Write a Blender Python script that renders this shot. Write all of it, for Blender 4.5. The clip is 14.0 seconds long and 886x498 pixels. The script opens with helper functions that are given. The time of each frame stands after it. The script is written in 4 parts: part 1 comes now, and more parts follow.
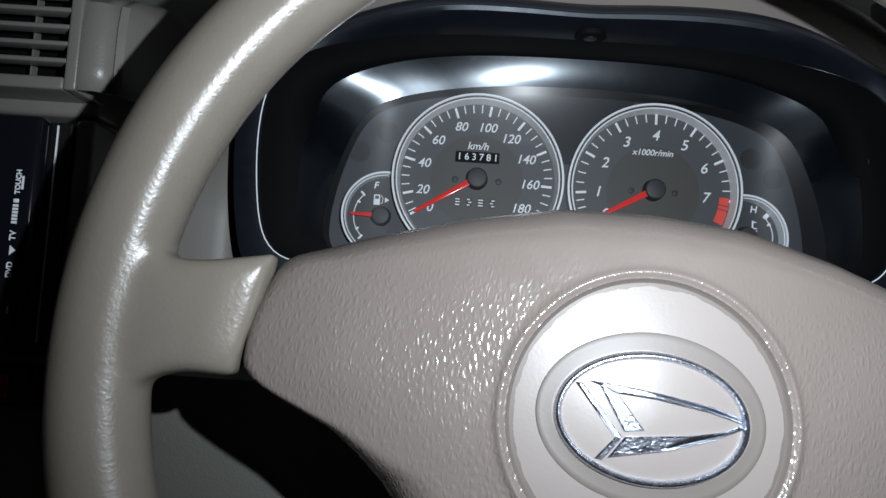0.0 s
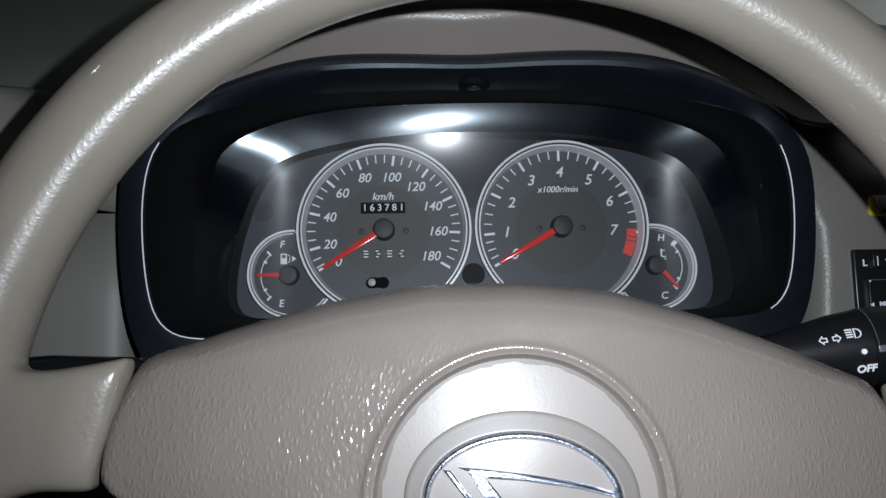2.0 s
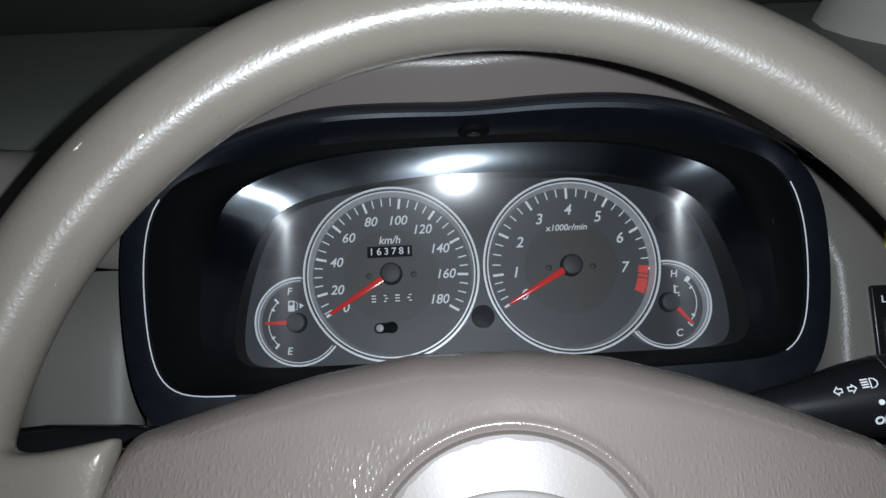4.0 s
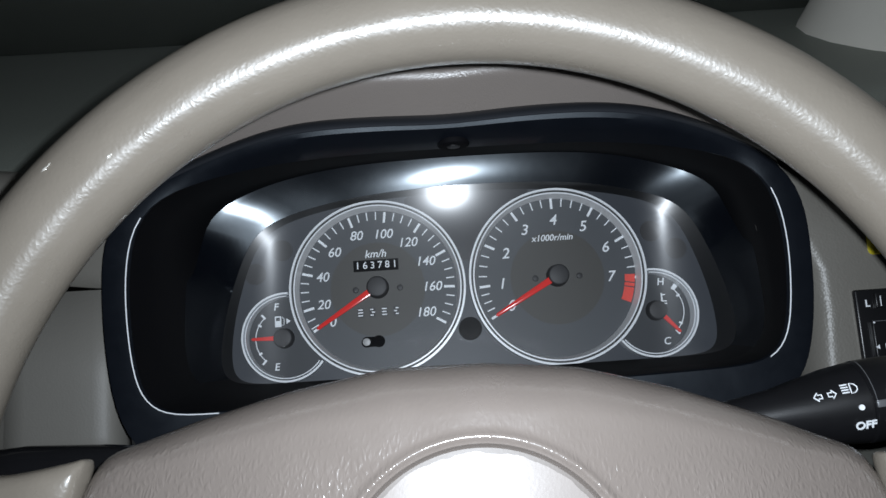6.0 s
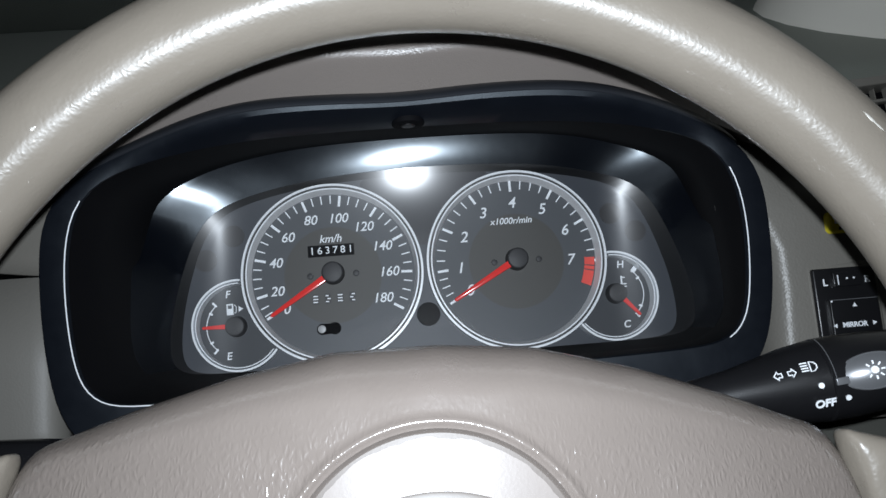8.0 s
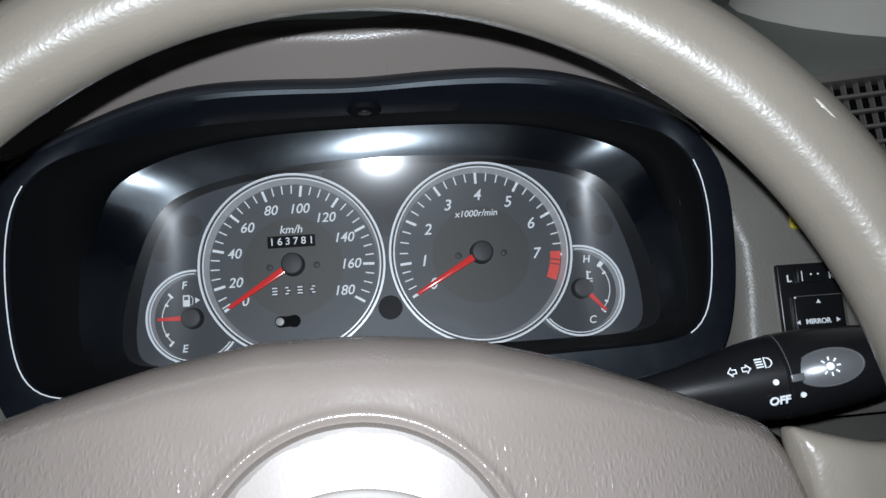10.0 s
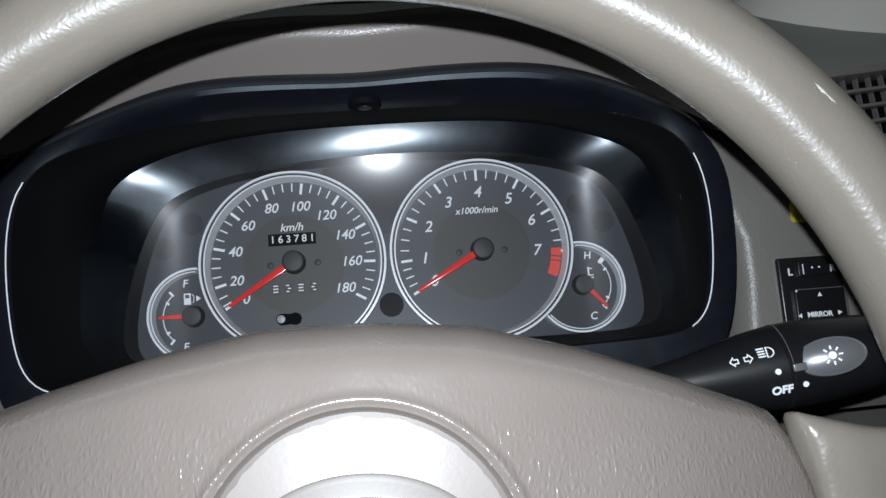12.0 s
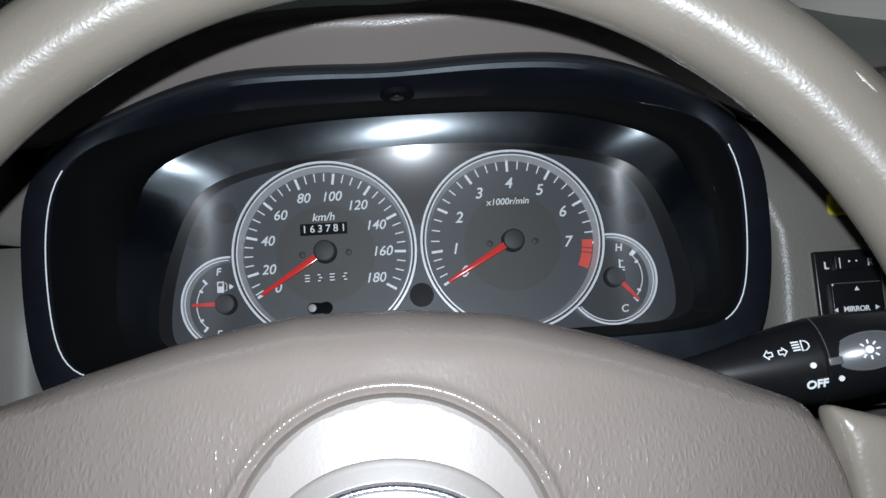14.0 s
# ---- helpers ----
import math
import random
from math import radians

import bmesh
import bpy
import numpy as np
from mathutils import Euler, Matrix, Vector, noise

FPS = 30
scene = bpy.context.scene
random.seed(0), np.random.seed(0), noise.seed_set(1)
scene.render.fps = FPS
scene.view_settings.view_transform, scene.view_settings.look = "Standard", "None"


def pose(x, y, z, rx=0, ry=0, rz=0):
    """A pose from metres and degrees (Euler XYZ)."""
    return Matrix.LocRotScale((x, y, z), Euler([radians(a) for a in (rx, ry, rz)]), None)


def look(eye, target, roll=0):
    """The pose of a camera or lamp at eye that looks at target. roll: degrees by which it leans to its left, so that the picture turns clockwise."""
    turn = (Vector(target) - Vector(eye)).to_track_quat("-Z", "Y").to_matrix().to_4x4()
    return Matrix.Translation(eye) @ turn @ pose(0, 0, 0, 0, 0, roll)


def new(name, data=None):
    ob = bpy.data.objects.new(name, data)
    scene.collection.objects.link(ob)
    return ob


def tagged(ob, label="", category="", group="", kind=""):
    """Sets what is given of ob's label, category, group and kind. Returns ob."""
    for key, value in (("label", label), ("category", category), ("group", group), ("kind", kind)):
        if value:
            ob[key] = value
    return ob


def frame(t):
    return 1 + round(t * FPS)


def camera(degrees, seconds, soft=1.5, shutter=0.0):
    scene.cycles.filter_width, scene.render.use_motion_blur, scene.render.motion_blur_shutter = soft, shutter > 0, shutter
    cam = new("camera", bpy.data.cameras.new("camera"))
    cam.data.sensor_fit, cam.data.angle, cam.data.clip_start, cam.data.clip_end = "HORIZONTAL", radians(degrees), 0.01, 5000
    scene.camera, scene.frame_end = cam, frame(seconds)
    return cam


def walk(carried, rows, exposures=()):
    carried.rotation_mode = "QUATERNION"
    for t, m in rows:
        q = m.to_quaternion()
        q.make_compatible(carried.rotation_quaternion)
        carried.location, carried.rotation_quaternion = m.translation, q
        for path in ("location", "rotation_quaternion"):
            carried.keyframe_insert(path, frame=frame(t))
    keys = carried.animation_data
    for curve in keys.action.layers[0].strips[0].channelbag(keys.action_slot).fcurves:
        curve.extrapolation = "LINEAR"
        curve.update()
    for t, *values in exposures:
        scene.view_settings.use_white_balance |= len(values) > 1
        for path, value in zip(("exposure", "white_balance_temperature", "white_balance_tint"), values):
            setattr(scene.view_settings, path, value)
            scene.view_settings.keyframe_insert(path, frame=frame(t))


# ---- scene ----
cam = camera(58.9, 14.0)
PATH = [
    (0, (-0.074, -0.508, 1.188), (-0.098, 1.297, 0.326), 3.4),
    (0.5, (-0.069, -0.505, 1.179), (-0.064, 1.284, 0.285), 1.7),
    (1, (-0.063, -0.505, 1.177), (-0.054, 1.261, 0.237), 1.1),
    (1.3, (-0.064, -0.502, 1.18), (-0.065, 1.269, 0.251), 1.1),
    (1.5, (-0.06, -0.502, 1.188), (-0.05, 1.295, 0.31), 0.6),
    (1.9, (-0.048, -0.495, 1.202), (0.029, 1.33, 0.388), 0.6),
    (2, (-0.045, -0.494, 1.202), (0.046, 1.335, 0.399), 0.1),
    (2.5, (-0.037, -0.487, 1.197), (0.091, 1.342, 0.396), -0.6),
    (3, (-0.038, -0.488, 1.196), (0.075, 1.333, 0.376), -1.1),
    (3.5, (-0.034, -0.486, 1.201), (0.078, 1.345, 0.404), -1.4),
    (4, (-0.033, -0.483, 1.213), (-0.003, 1.369, 0.459), -2.3),
    (4.2, (-0.034, -0.484, 1.213), (0.015, 1.369, 0.462), -2.1),
    (6.3, (-0.023, -0.483, 1.213), (0.013, 1.382, 0.492), -3.6),
    (6.5, (-0.024, -0.483, 1.213), (0.02, 1.383, 0.494), -3.8),
    (7, (-0.022, -0.482, 1.212), (0.001, 1.376, 0.472), -4.3),
    (7.5, (-0.022, -0.477, 1.206), (0.088, 1.374, 0.455), -2.8),
    (8, (-0.02, -0.474, 1.205), (0.105, 1.374, 0.45), -2.8),
    (8.5, (-0.008, -0.472, 1.206), (0.148, 1.389, 0.49), -3.2),
    (9, (0.0, -0.468, 1.2), (0.169, 1.381, 0.456), -2.7),
    (9.2, (-0.002, -0.467, 1.199), (0.162, 1.374, 0.434), -2.6),
    (11.3, (-0.005, -0.468, 1.195), (0.161, 1.374, 0.434), -0.8),
    (11.5, (-0.005, -0.47, 1.194), (0.158, 1.364, 0.412), -1.3),
    (12, (-0.005, -0.469, 1.193), (0.153, 1.378, 0.442), -2.1),
    (12.5, (-0.005, -0.471, 1.194), (0.114, 1.384, 0.455), -2.9),
    (13, (-0.006, -0.471, 1.193), (0.113, 1.375, 0.433), -2.7),
    (13.5, (-0.006, -0.471, 1.193), (0.072, 1.371, 0.42), -2.6),
    (14, (-0.006, -0.47, 1.192), (0.077, 1.376, 0.427), -2.5),
]
walk(cam, [(t, look(eye, target, roll)) for t, eye, target, roll in PATH], [(0, -0.12), (1, -0.22), (2, -0.38), (3.5, -0.38), (6.5, -0.10), (9, 0.04), (11.5, 0.0), (14, -0.04)])

# ---- world and light ----
world = bpy.data.worlds.new("night")
scene.world = world
world.use_nodes = True
bg = world.node_tree.nodes["Background"]
bg.inputs["Color"].default_value = (0.5, 0.55, 0.6, 1)
bg.inputs["Strength"].default_value = 0.03

# the phone's own flash, beside its lens: a soft beam towards the instruments
lamp_data = bpy.data.lights.new("phone_flash", "SPOT")
lamp_data.energy = 7.4
lamp_data.color = (0.896, 0.985, 1.085)
lamp_data.shadow_soft_size = 0.0022
lamp_data.spot_size, lamp_data.spot_blend = radians(134), 1.0
lamp = new("phone_flash", lamp_data)
lamp.matrix_world = look((-0.016, -0.4720, 1.2150), (0.030, 0.025, 1.050))

# ---- helpers of this scene ----
KM = Matrix.Translation((0, 0, 1.0)) @ Matrix.Rotation(radians(60), 4, "X")      # face of the instruments: u right, v up, w to the driver
WM = KM @ Matrix.Translation((-0.0126, -0.1094, 0.2759)) @ Matrix.Rotation(radians(-3), 4, "X") @ Matrix.Rotation(radians(-3.3), 4, "Z")
k = 0.048            # radius of the tick marks of the speedometer


def thing(name, m, label, category, group="", kind=""):
    ob = new(name)
    ob.empty_display_size = 0.02
    ob.matrix_world = m
    return tagged(ob, label, category, group, kind)


def part(name, bm, material, parent, label="", smooth=True, kind=""):
    me = bpy.data.meshes.new(name)
    bmesh.ops.recalc_face_normals(bm, faces=bm.faces)
    bm.to_mesh(me)
    bm.free()
    me.materials.append(material)
    for p in me.polygons:
        p.use_smooth = smooth
    if smooth:
        me.set_sharp_from_angle(angle=radians(38))
    ob = new(name, me)
    ob.parent = parent
    return tagged(ob, label, kind=kind)


def loft(rings, closed=True, caps=True):
    """A skin over rings of as many points each."""
    bm = bmesh.new()
    rows = [[bm.verts.new(p) for p in ring] for ring in rings]
    n = len(rows[0])
    for a, b in zip(rows, rows[1:]):
        for i in range(n if closed else n - 1):
            j = (i + 1) % n
            bm.faces.new((a[i], a[j], b[j], b[i]))
    if caps and closed:
        bm.faces.new(rows[0][::-1])
        bm.faces.new(rows[-1])
    return bm


def box(x0, x1, y0, y1, z0, z1, bevel=0.0, segments=3):
    bm = bmesh.new()
    bmesh.ops.create_cube(bm, size=1.0)
    for v in bm.verts:
        v.co = ((x0 + x1) / 2 + v.co.x * (x1 - x0), (y0 + y1) / 2 + v.co.y * (y1 - y0), (z0 + z1) / 2 + v.co.z * (z1 - z0))
    if bevel:
        bmesh.ops.bevel(bm, geom=bm.edges[:], offset=bevel, segments=segments, profile=0.5, affect="EDGES")
    return bm


def disc(cx, cy, z0, z1, r, n=48, edge=0.0, r2=None):
    """A round block, its front edge rounded off."""
    r2 = r if r2 is None else r2
    prof = [(r, z0), (r2, z1 - edge)]
    if edge:
        prof += [(r2 - edge * (1 - math.cos(a)), z1 - edge + edge * math.sin(a)) for a in (0.5, 1.0, math.pi / 2)]
    return loft([[(cx + q * math.cos(2 * math.pi * i / n), cy + q * math.sin(2 * math.pi * i / n), z) for i in range(n)] for q, z in prof])


def annulus(cx, cy, r0, r1, z, a0=0.0, a1=360.0, n=96, thick=0.0006):
    """A flat arc with thickness, from angle a0 to a1 in degrees."""
    full = abs(a1 - a0) >= 359.9
    rings = []
    m = n if full else n + 1
    for i in range(m):
        a = radians(a0 + (a1 - a0) * i / n)
        c, s = math.cos(a), math.sin(a)
        rings.append([(cx + r0 * c, cy + r0 * s, z - thick), (cx + r1 * c, cy + r1 * s, z - thick), (cx + r1 * c, cy + r1 * s, z), (cx + r0 * c, cy + r0 * s, z)])
    if full:
        rings.append(rings[0])
    bm = loft(rings, caps=not full)
    if full:
        bmesh.ops.remove_doubles(bm, verts=bm.verts, dist=1e-7)
    return bm


def tube(points, r, n=10, closed=False):
    """A round bead along points."""
    pts = [Vector(p) for p in points]
    rings = []
    m = len(pts)
    for i, p in enumerate(pts):
        a = pts[(i - 1) % m] if closed or i else p
        b = pts[(i + 1) % m] if closed or i < m - 1 else p
        d = (b - a).normalized()
        side = d.cross(Vector((0, 0, 1)))
        side = side.normalized() if side.length > 1e-6 else Vector((1, 0, 0))
        up = side.cross(d)
        rings.append([p + r * (math.cos(2 * math.pi * j / n) * side + math.sin(2 * math.pi * j / n) * up) for j in range(n)])
    if closed:
        rings.append(rings[0])
    bm = loft(rings, caps=not closed)
    if closed:
        bmesh.ops.remove_doubles(bm, verts=bm.verts, dist=1e-7)
    return bm


def slab(outline, z0, z1, bevel=0.0, segments=2):
    """A flat shape with thickness."""
    bm = bmesh.new()
    face = bm.faces.new([bm.verts.new((x, y, z0)) for x, y in outline])
    got = bmesh.ops.extrude_face_region(bm, geom=[face])
    for v in got["geom"]:
        if isinstance(v, bmesh.types.BMVert):
            v.co.z = z1
    if bevel:
        front = [e for e in bm.edges if all(abs(v.co.z - z1) < 1e-6 for v in e.verts)]
        bmesh.ops.bevel(bm, geom=front, offset=bevel, segments=segments, profile=0.5, affect="EDGES")
    return bm


def letters(text, size, m, depth=0.0002, shear=0.0, bold=0.0):
    """Writing as a mesh, centred at the pose m."""
    cu = bpy.data.curves.new("writing", "FONT")
    cu.body, cu.size, cu.extrude, cu.shear, cu.offset = text, size, depth, shear, bold
    cu.align_x, cu.align_y = "CENTER", "CENTER"
    ob = new("writing", cu)
    me = bpy.data.meshes.new_from_object(ob.evaluated_get(bpy.context.evaluated_depsgraph_get()))
    bpy.data.objects.remove(ob)
    bpy.data.curves.remove(cu)
    bm = bmesh.new()
    bm.from_mesh(me)
    bpy.data.meshes.remove(me)
    bmesh.ops.transform(bm, matrix=m, verts=bm.verts)
    return bm


def at(u, v, w=0.0, turn=0.0):
    return Matrix.Translation((u, v, w)) @ Matrix.Rotation(radians(turn), 4, "Z")


# ---- materials ----
def shader(name, color, rough=0.5, metal=0.0, bump=None, stretch=None, vary=0.0, vary_scale=40.0, spec=0.5, rough_vary=0.0, coat=0.0):
    """A surface with uneven colour and gloss. bump: rows of (kind, scale, distance)."""
    mat = bpy.data.materials.new(name)
    mat.use_nodes = True
    nt = mat.node_tree
    b = nt.nodes["Principled BSDF"]
    b.inputs["Base Color"].default_value = (*color, 1)
    b.inputs["Roughness"].default_value = rough
    b.inputs["Metallic"].default_value = metal
    b.inputs["Specular IOR Level"].default_value = spec
    b.inputs["Coat Weight"].default_value = coat
    b.inputs["Coat Roughness"].default_value = 0.12
    pos = nt.nodes.new("ShaderNodeTexCoord").outputs["Object"]
    if vary or rough_vary:
        big = nt.nodes.new("ShaderNodeTexNoise")
        big.inputs["Scale"].default_value = vary_scale
        big.inputs["Detail"].default_value = 6
        big.inputs["Roughness"].default_value = 0.65
        nt.links.new(pos, big.inputs["Vector"])
        if vary:
            ramp = nt.nodes.new("ShaderNodeMix")
            ramp.data_type = "RGBA"
            ramp.inputs["A"].default_value = (*[c * (1 - vary) for c in color], 1)
            ramp.inputs["B"].default_value = (*[min(1, c * (1 + vary)) for c in color], 1)
            nt.links.new(big.outputs["Fac"], ramp.inputs["Factor"])
            nt.links.new(ramp.outputs["Result"], b.inputs["Base Color"])
        if rough_vary:
            mr = nt.nodes.new("ShaderNodeMapRange")
            mr.inputs["From Min"].default_value, mr.inputs["From Max"].default_value = 0.3, 0.7
            mr.inputs["To Min"].default_value, mr.inputs["To Max"].default_value = rough - rough_vary, rough + rough_vary
            nt.links.new(big.outputs["Fac"], mr.inputs["Value"])
            nt.links.new(mr.outputs["Result"], b.inputs["Roughness"])
    last = None
    if stretch:
        sc = nt.nodes.new("ShaderNodeMapping")
        sc.inputs["Scale"].default_value = stretch
        nt.links.new(pos, sc.inputs["Vector"])
        pos = sc.outputs["Vector"]
    for kind, scale, dist in bump or ():
        if kind == "pebbles":
            warp = nt.nodes.new("ShaderNodeTexNoise")
            warp.inputs["Scale"].default_value = scale * 0.7
            warp.inputs["Detail"].default_value = 2
            nt.links.new(pos, warp.inputs["Vector"])
            bend = nt.nodes.new("ShaderNodeVectorMath")
            bend.operation = "MULTIPLY_ADD"
            bend.inputs[1].default_value = (1.1 / scale, 1.1 / scale, 1.1 / scale)
            nt.links.new(warp.outputs["Color"], bend.inputs[0])
            nt.links.new(pos, bend.inputs[2])
            tex = nt.nodes.new("ShaderNodeTexVoronoi")
            tex.feature = "DISTANCE_TO_EDGE"
            nt.links.new(bend.outputs["Vector"], tex.inputs["Vector"])
            round_off = nt.nodes.new("ShaderNodeMapRange")
            round_off.interpolation_type = "SMOOTHSTEP"
            round_off.inputs["From Max"].default_value = 0.5
            nt.links.new(tex.outputs["Distance"], round_off.inputs["Value"])
            out = round_off.outputs["Result"]
        elif kind == "cells":
            tex = nt.nodes.new("ShaderNodeTexVoronoi")
            tex.feature = "SMOOTH_F1"
            tex.inputs["Smoothness"].default_value = 0.6
            out = tex.outputs["Distance"]
        else:
            tex = nt.nodes.new("ShaderNodeTexNoise")
            tex.inputs["Detail"].default_value = 4
            out = tex.outputs["Fac"]
        tex.inputs["Scale"].default_value = scale
        if kind != "pebbles":
            nt.links.new(pos, tex.inputs["Vector"])
        node = nt.nodes.new("ShaderNodeBump")
        node.inputs["Distance"].default_value = dist
        node.inputs["Strength"].default_value = 1.0
        nt.links.new(out, node.inputs["Height"])
        if last:
            nt.links.new(last, node.inputs["Normal"])
        last = node.outputs["Normal"]
    if last:
        nt.links.new(last, b.inputs["Normal"])
    return mat


RIM = shader("rim_leather", (0.170, 0.149, 0.123), 0.30, bump=[("pebbles", 420, 0.000025), ("cells", 900, 0.00002), ("noise", 300, 0.00005)], spec=0.38, vary=0.10, vary_scale=25, rough_vary=0.06)
PAD = shader("pad_vinyl", (0.160, 0.136, 0.121), 0.21, bump=[("pebbles", 410, 0.00015), ("noise", 260, 0.00010)], stretch=(1.45, 0.70, 1.0), spec=1.0, vary=0.07, vary_scale=30, rough_vary=0.08)
# its grain is made shallow along the upper edge, keeping glints near the hub
nt = PAD.node_tree
split = nt.nodes.new("ShaderNodeSeparateXYZ")
nt.links.new(nt.nodes.new("ShaderNodeTexCoord").outputs["Object"], split.inputs["Vector"])
grain_depth = nt.nodes.new("ShaderNodeMapRange")
grain_depth.interpolation_type = "SMOOTHSTEP"
for key, value in (("From Min", 0.012), ("From Max", 0.040), ("To Min", 1.0), ("To Max", 0.22)):
    grain_depth.inputs[key].default_value = value
nt.links.new(split.outputs["Y"], grain_depth.inputs["Value"])
for n in nt.nodes:
    if n.bl_idname == "ShaderNodeBump":
        nt.links.new(grain_depth.outputs["Result"], n.inputs["Strength"])
PAD_DISC = shader("badge_seat_vinyl", (0.125, 0.108, 0.096), 0.5, bump=[("noise", 900, 0.00003)], vary=0.05, vary_scale=60)
CHROME_DARK = shader("chrome_ring", (0.66, 0.70, 0.79), 0.27, 1.0, bump=[("noise", 800, 0.00012)], vary=0.15, vary_scale=400, rough_vary=0.03)
CHROME = shader("chrome", (0.66, 0.70, 0.79), 0.20, 1.0, bump=[("noise", 1200, 0.00014)], vary=0.15, vary_scale=400, rough_vary=0.05)
BLACK = shader("black_plastic", (0.0042, 0.0054, 0.0085), 0.40, bump=[("noise", 1600, 0.00004)], vary=0.2, vary_scale=60, rough_vary=0.05)
DEEP = shader("tunnel_black", (0.003, 0.003, 0.004), 0.75, bump=[("noise", 1600, 0.00005)], vary=0.15, spec=0.1)
GLOSS = shader("hood_gloss_black", (0.0038, 0.0048, 0.0072), 0.175, spec=0.8, vary=0.2, vary_scale=30, rough_vary=0.012)
for mat in (BLACK, GLOSS):
    mat.node_tree.nodes["Principled BSDF"].inputs["Specular Tint"].default_value = (0.84, 0.93, 1.0, 1)
SKIRT = shader("skirt_smoke", (0.012, 0.013, 0.015), 0.6, vary=0.1, spec=0.2)
FACE = shader("plate_grey", (0.034, 0.040, 0.051), 0.5, vary=0.08, vary_scale=80)
DIAL = shader("dial_grey", (0.067, 0.073, 0.081), 0.55, vary=0.06, vary_scale=60)
GAUGE = shader("gauge_dark_grey", (0.038, 0.042, 0.048), 0.55, vary=0.06, vary_scale=60)
DIAL_DARK = shader("dial_centre_grey", (0.060, 0.058, 0.053), 0.55, vary=0.06, vary_scale=60)
FLANK = shader("flank_silver", (0.80, 0.80, 0.81), 0.40, 0.0, vary=0.05)
LAMP_SMOKE = shader("lamp_smoke", (0.020, 0.020, 0.022), 0.45, vary=0.1)
PRINT = shader("white_print", (0.86, 0.89, 0.92), 0.5, vary=0.04, vary_scale=300)
RINGW = shader("ring_silver", (0.88, 0.91, 0.94), 0.3, vary=0.04, vary_scale=200)
RED = shader("needle_red", (0.85, 0.05, 0.045), 0.16, vary=0.08, vary_scale=120)
REDZ = shader("red_zone_print", (0.80, 0.08, 0.06), 0.5, vary=0.06, vary_scale=200)
CAP = shader("cap_black", (0.03, 0.03, 0.032), 0.55, vary=0.1, vary_scale=200)
DASH = shader("dash_beige", (0.172, 0.162, 0.143), 0.34, bump=[("cells", 900, 0.00006), ("noise", 350, 0.00005)], vary=0.06, vary_scale=12, rough_vary=0.05)
COWL = shader("cowl_taupe", (0.215, 0.188, 0.170), 0.29, bump=[("pebbles", 700, 0.00005), ("noise", 500, 0.00010)], vary=0.06, vary_scale=14, rough_vary=0.04)
DASH_SOFT = shader("dash_beige_matt", (0.172, 0.164, 0.147), 0.52, bump=[("cells", 900, 0.00005)], vary=0.05, vary_scale=12)
DASH_GRAIN = shader("dash_beige_grained", (0.172, 0.162, 0.143), 0.42, bump=[("cells", 800, 0.00012), ("noise", 350, 0.00008)], vary=0.06, vary_scale=12, rough_vary=0.05)
DASH_TOP = shader("dash_top_green_grey", (0.185, 0.200, 0.175), 0.55, bump=[("cells", 700, 0.00015)], vary=0.08, vary_scale=10)
DASH_LOW = shader("dash_lower_grey", (0.095, 0.095, 0.083), 0.5, bump=[("cells", 800, 0.0001)], vary=0.08, vary_scale=12)
PILLAR = shader("pillar_beige", (0.72, 0.69, 0.62), 0.55, bump=[("noise", 500, 0.0001)], vary=0.05, vary_scale=15)
SWITCH = shader("switch_black", (0.008, 0.008, 0.009), 0.30, bump=[("noise", 1800, 0.00003)], vary=0.2, vary_scale=90)
STALK_GLOSS = shader("stalk_gloss_black", (0.008, 0.008, 0.009), 0.12, bump=[("noise", 900, 0.00002)], vary=0.2, vary_scale=90)
BLANK = shader("blank_cap_matt", (0.014, 0.014, 0.015), 0.7, bump=[("noise", 900, 0.00003)], vary=0.1, spec=0.25)
BUTTON = shader("lamp_button_grey", (0.22, 0.225, 0.235), 0.32, 0.55, vary=0.1, vary_scale=200)
YELLOW = shader("tag_yellow", (0.75, 0.62, 0.03), 0.25, vary=0.1, vary_scale=150)
NIGHT = shader("night_dark", (0.01, 0.008, 0.007), 0.6, vary=0.2, vary_scale=3)
SCREEN = shader("screen_black", (0.006, 0.007, 0.010), 0.12, vary=0.2, vary_scale=40)


def clear(name, rough, ior=1.46, haze=None):
    """A clear pane with a sharp gloss and, if given, a second, hazy one."""
    mat = bpy.data.materials.new(name)
    mat.use_nodes = True
    nt = mat.node_tree
    nt.nodes.remove(nt.nodes["Principled BSDF"])
    see, shine, mix, f = (nt.nodes.new("ShaderNode" + n) for n in ("BsdfTransparent", "BsdfGlossy", "MixShader", "Fresnel"))
    see.inputs["Color"].default_value = (0.99, 0.99, 0.99, 1)
    shine.inputs["Roughness"].default_value = rough
    gloss = shine.outputs["BSDF"]
    if haze:
        wide, both = nt.nodes.new("ShaderNodeBsdfGlossy"), nt.nodes.new("ShaderNodeMixShader")
        wide.inputs["Roughness"].default_value = haze
        both.inputs["Fac"].default_value = 0.22
        nt.links.new(gloss, both.inputs[1])
        nt.links.new(wide.outputs["BSDF"], both.inputs[2])
        gloss = both.outputs["Shader"]
    f.inputs["IOR"].default_value = ior
    nt.links.new(f.outputs["Fac"], mix.inputs["Fac"])
    nt.links.new(see.outputs["BSDF"], mix.inputs[1])
    nt.links.new(gloss, mix.inputs[2])
    nt.links.new(mix.outputs["Shader"], nt.nodes["Material Output"].inputs["Surface"])
    return mat


CLEAR = clear("clear_cover", 0.13, 1.45, 0.31)
GLASS = clear("window_glass", 0.01)


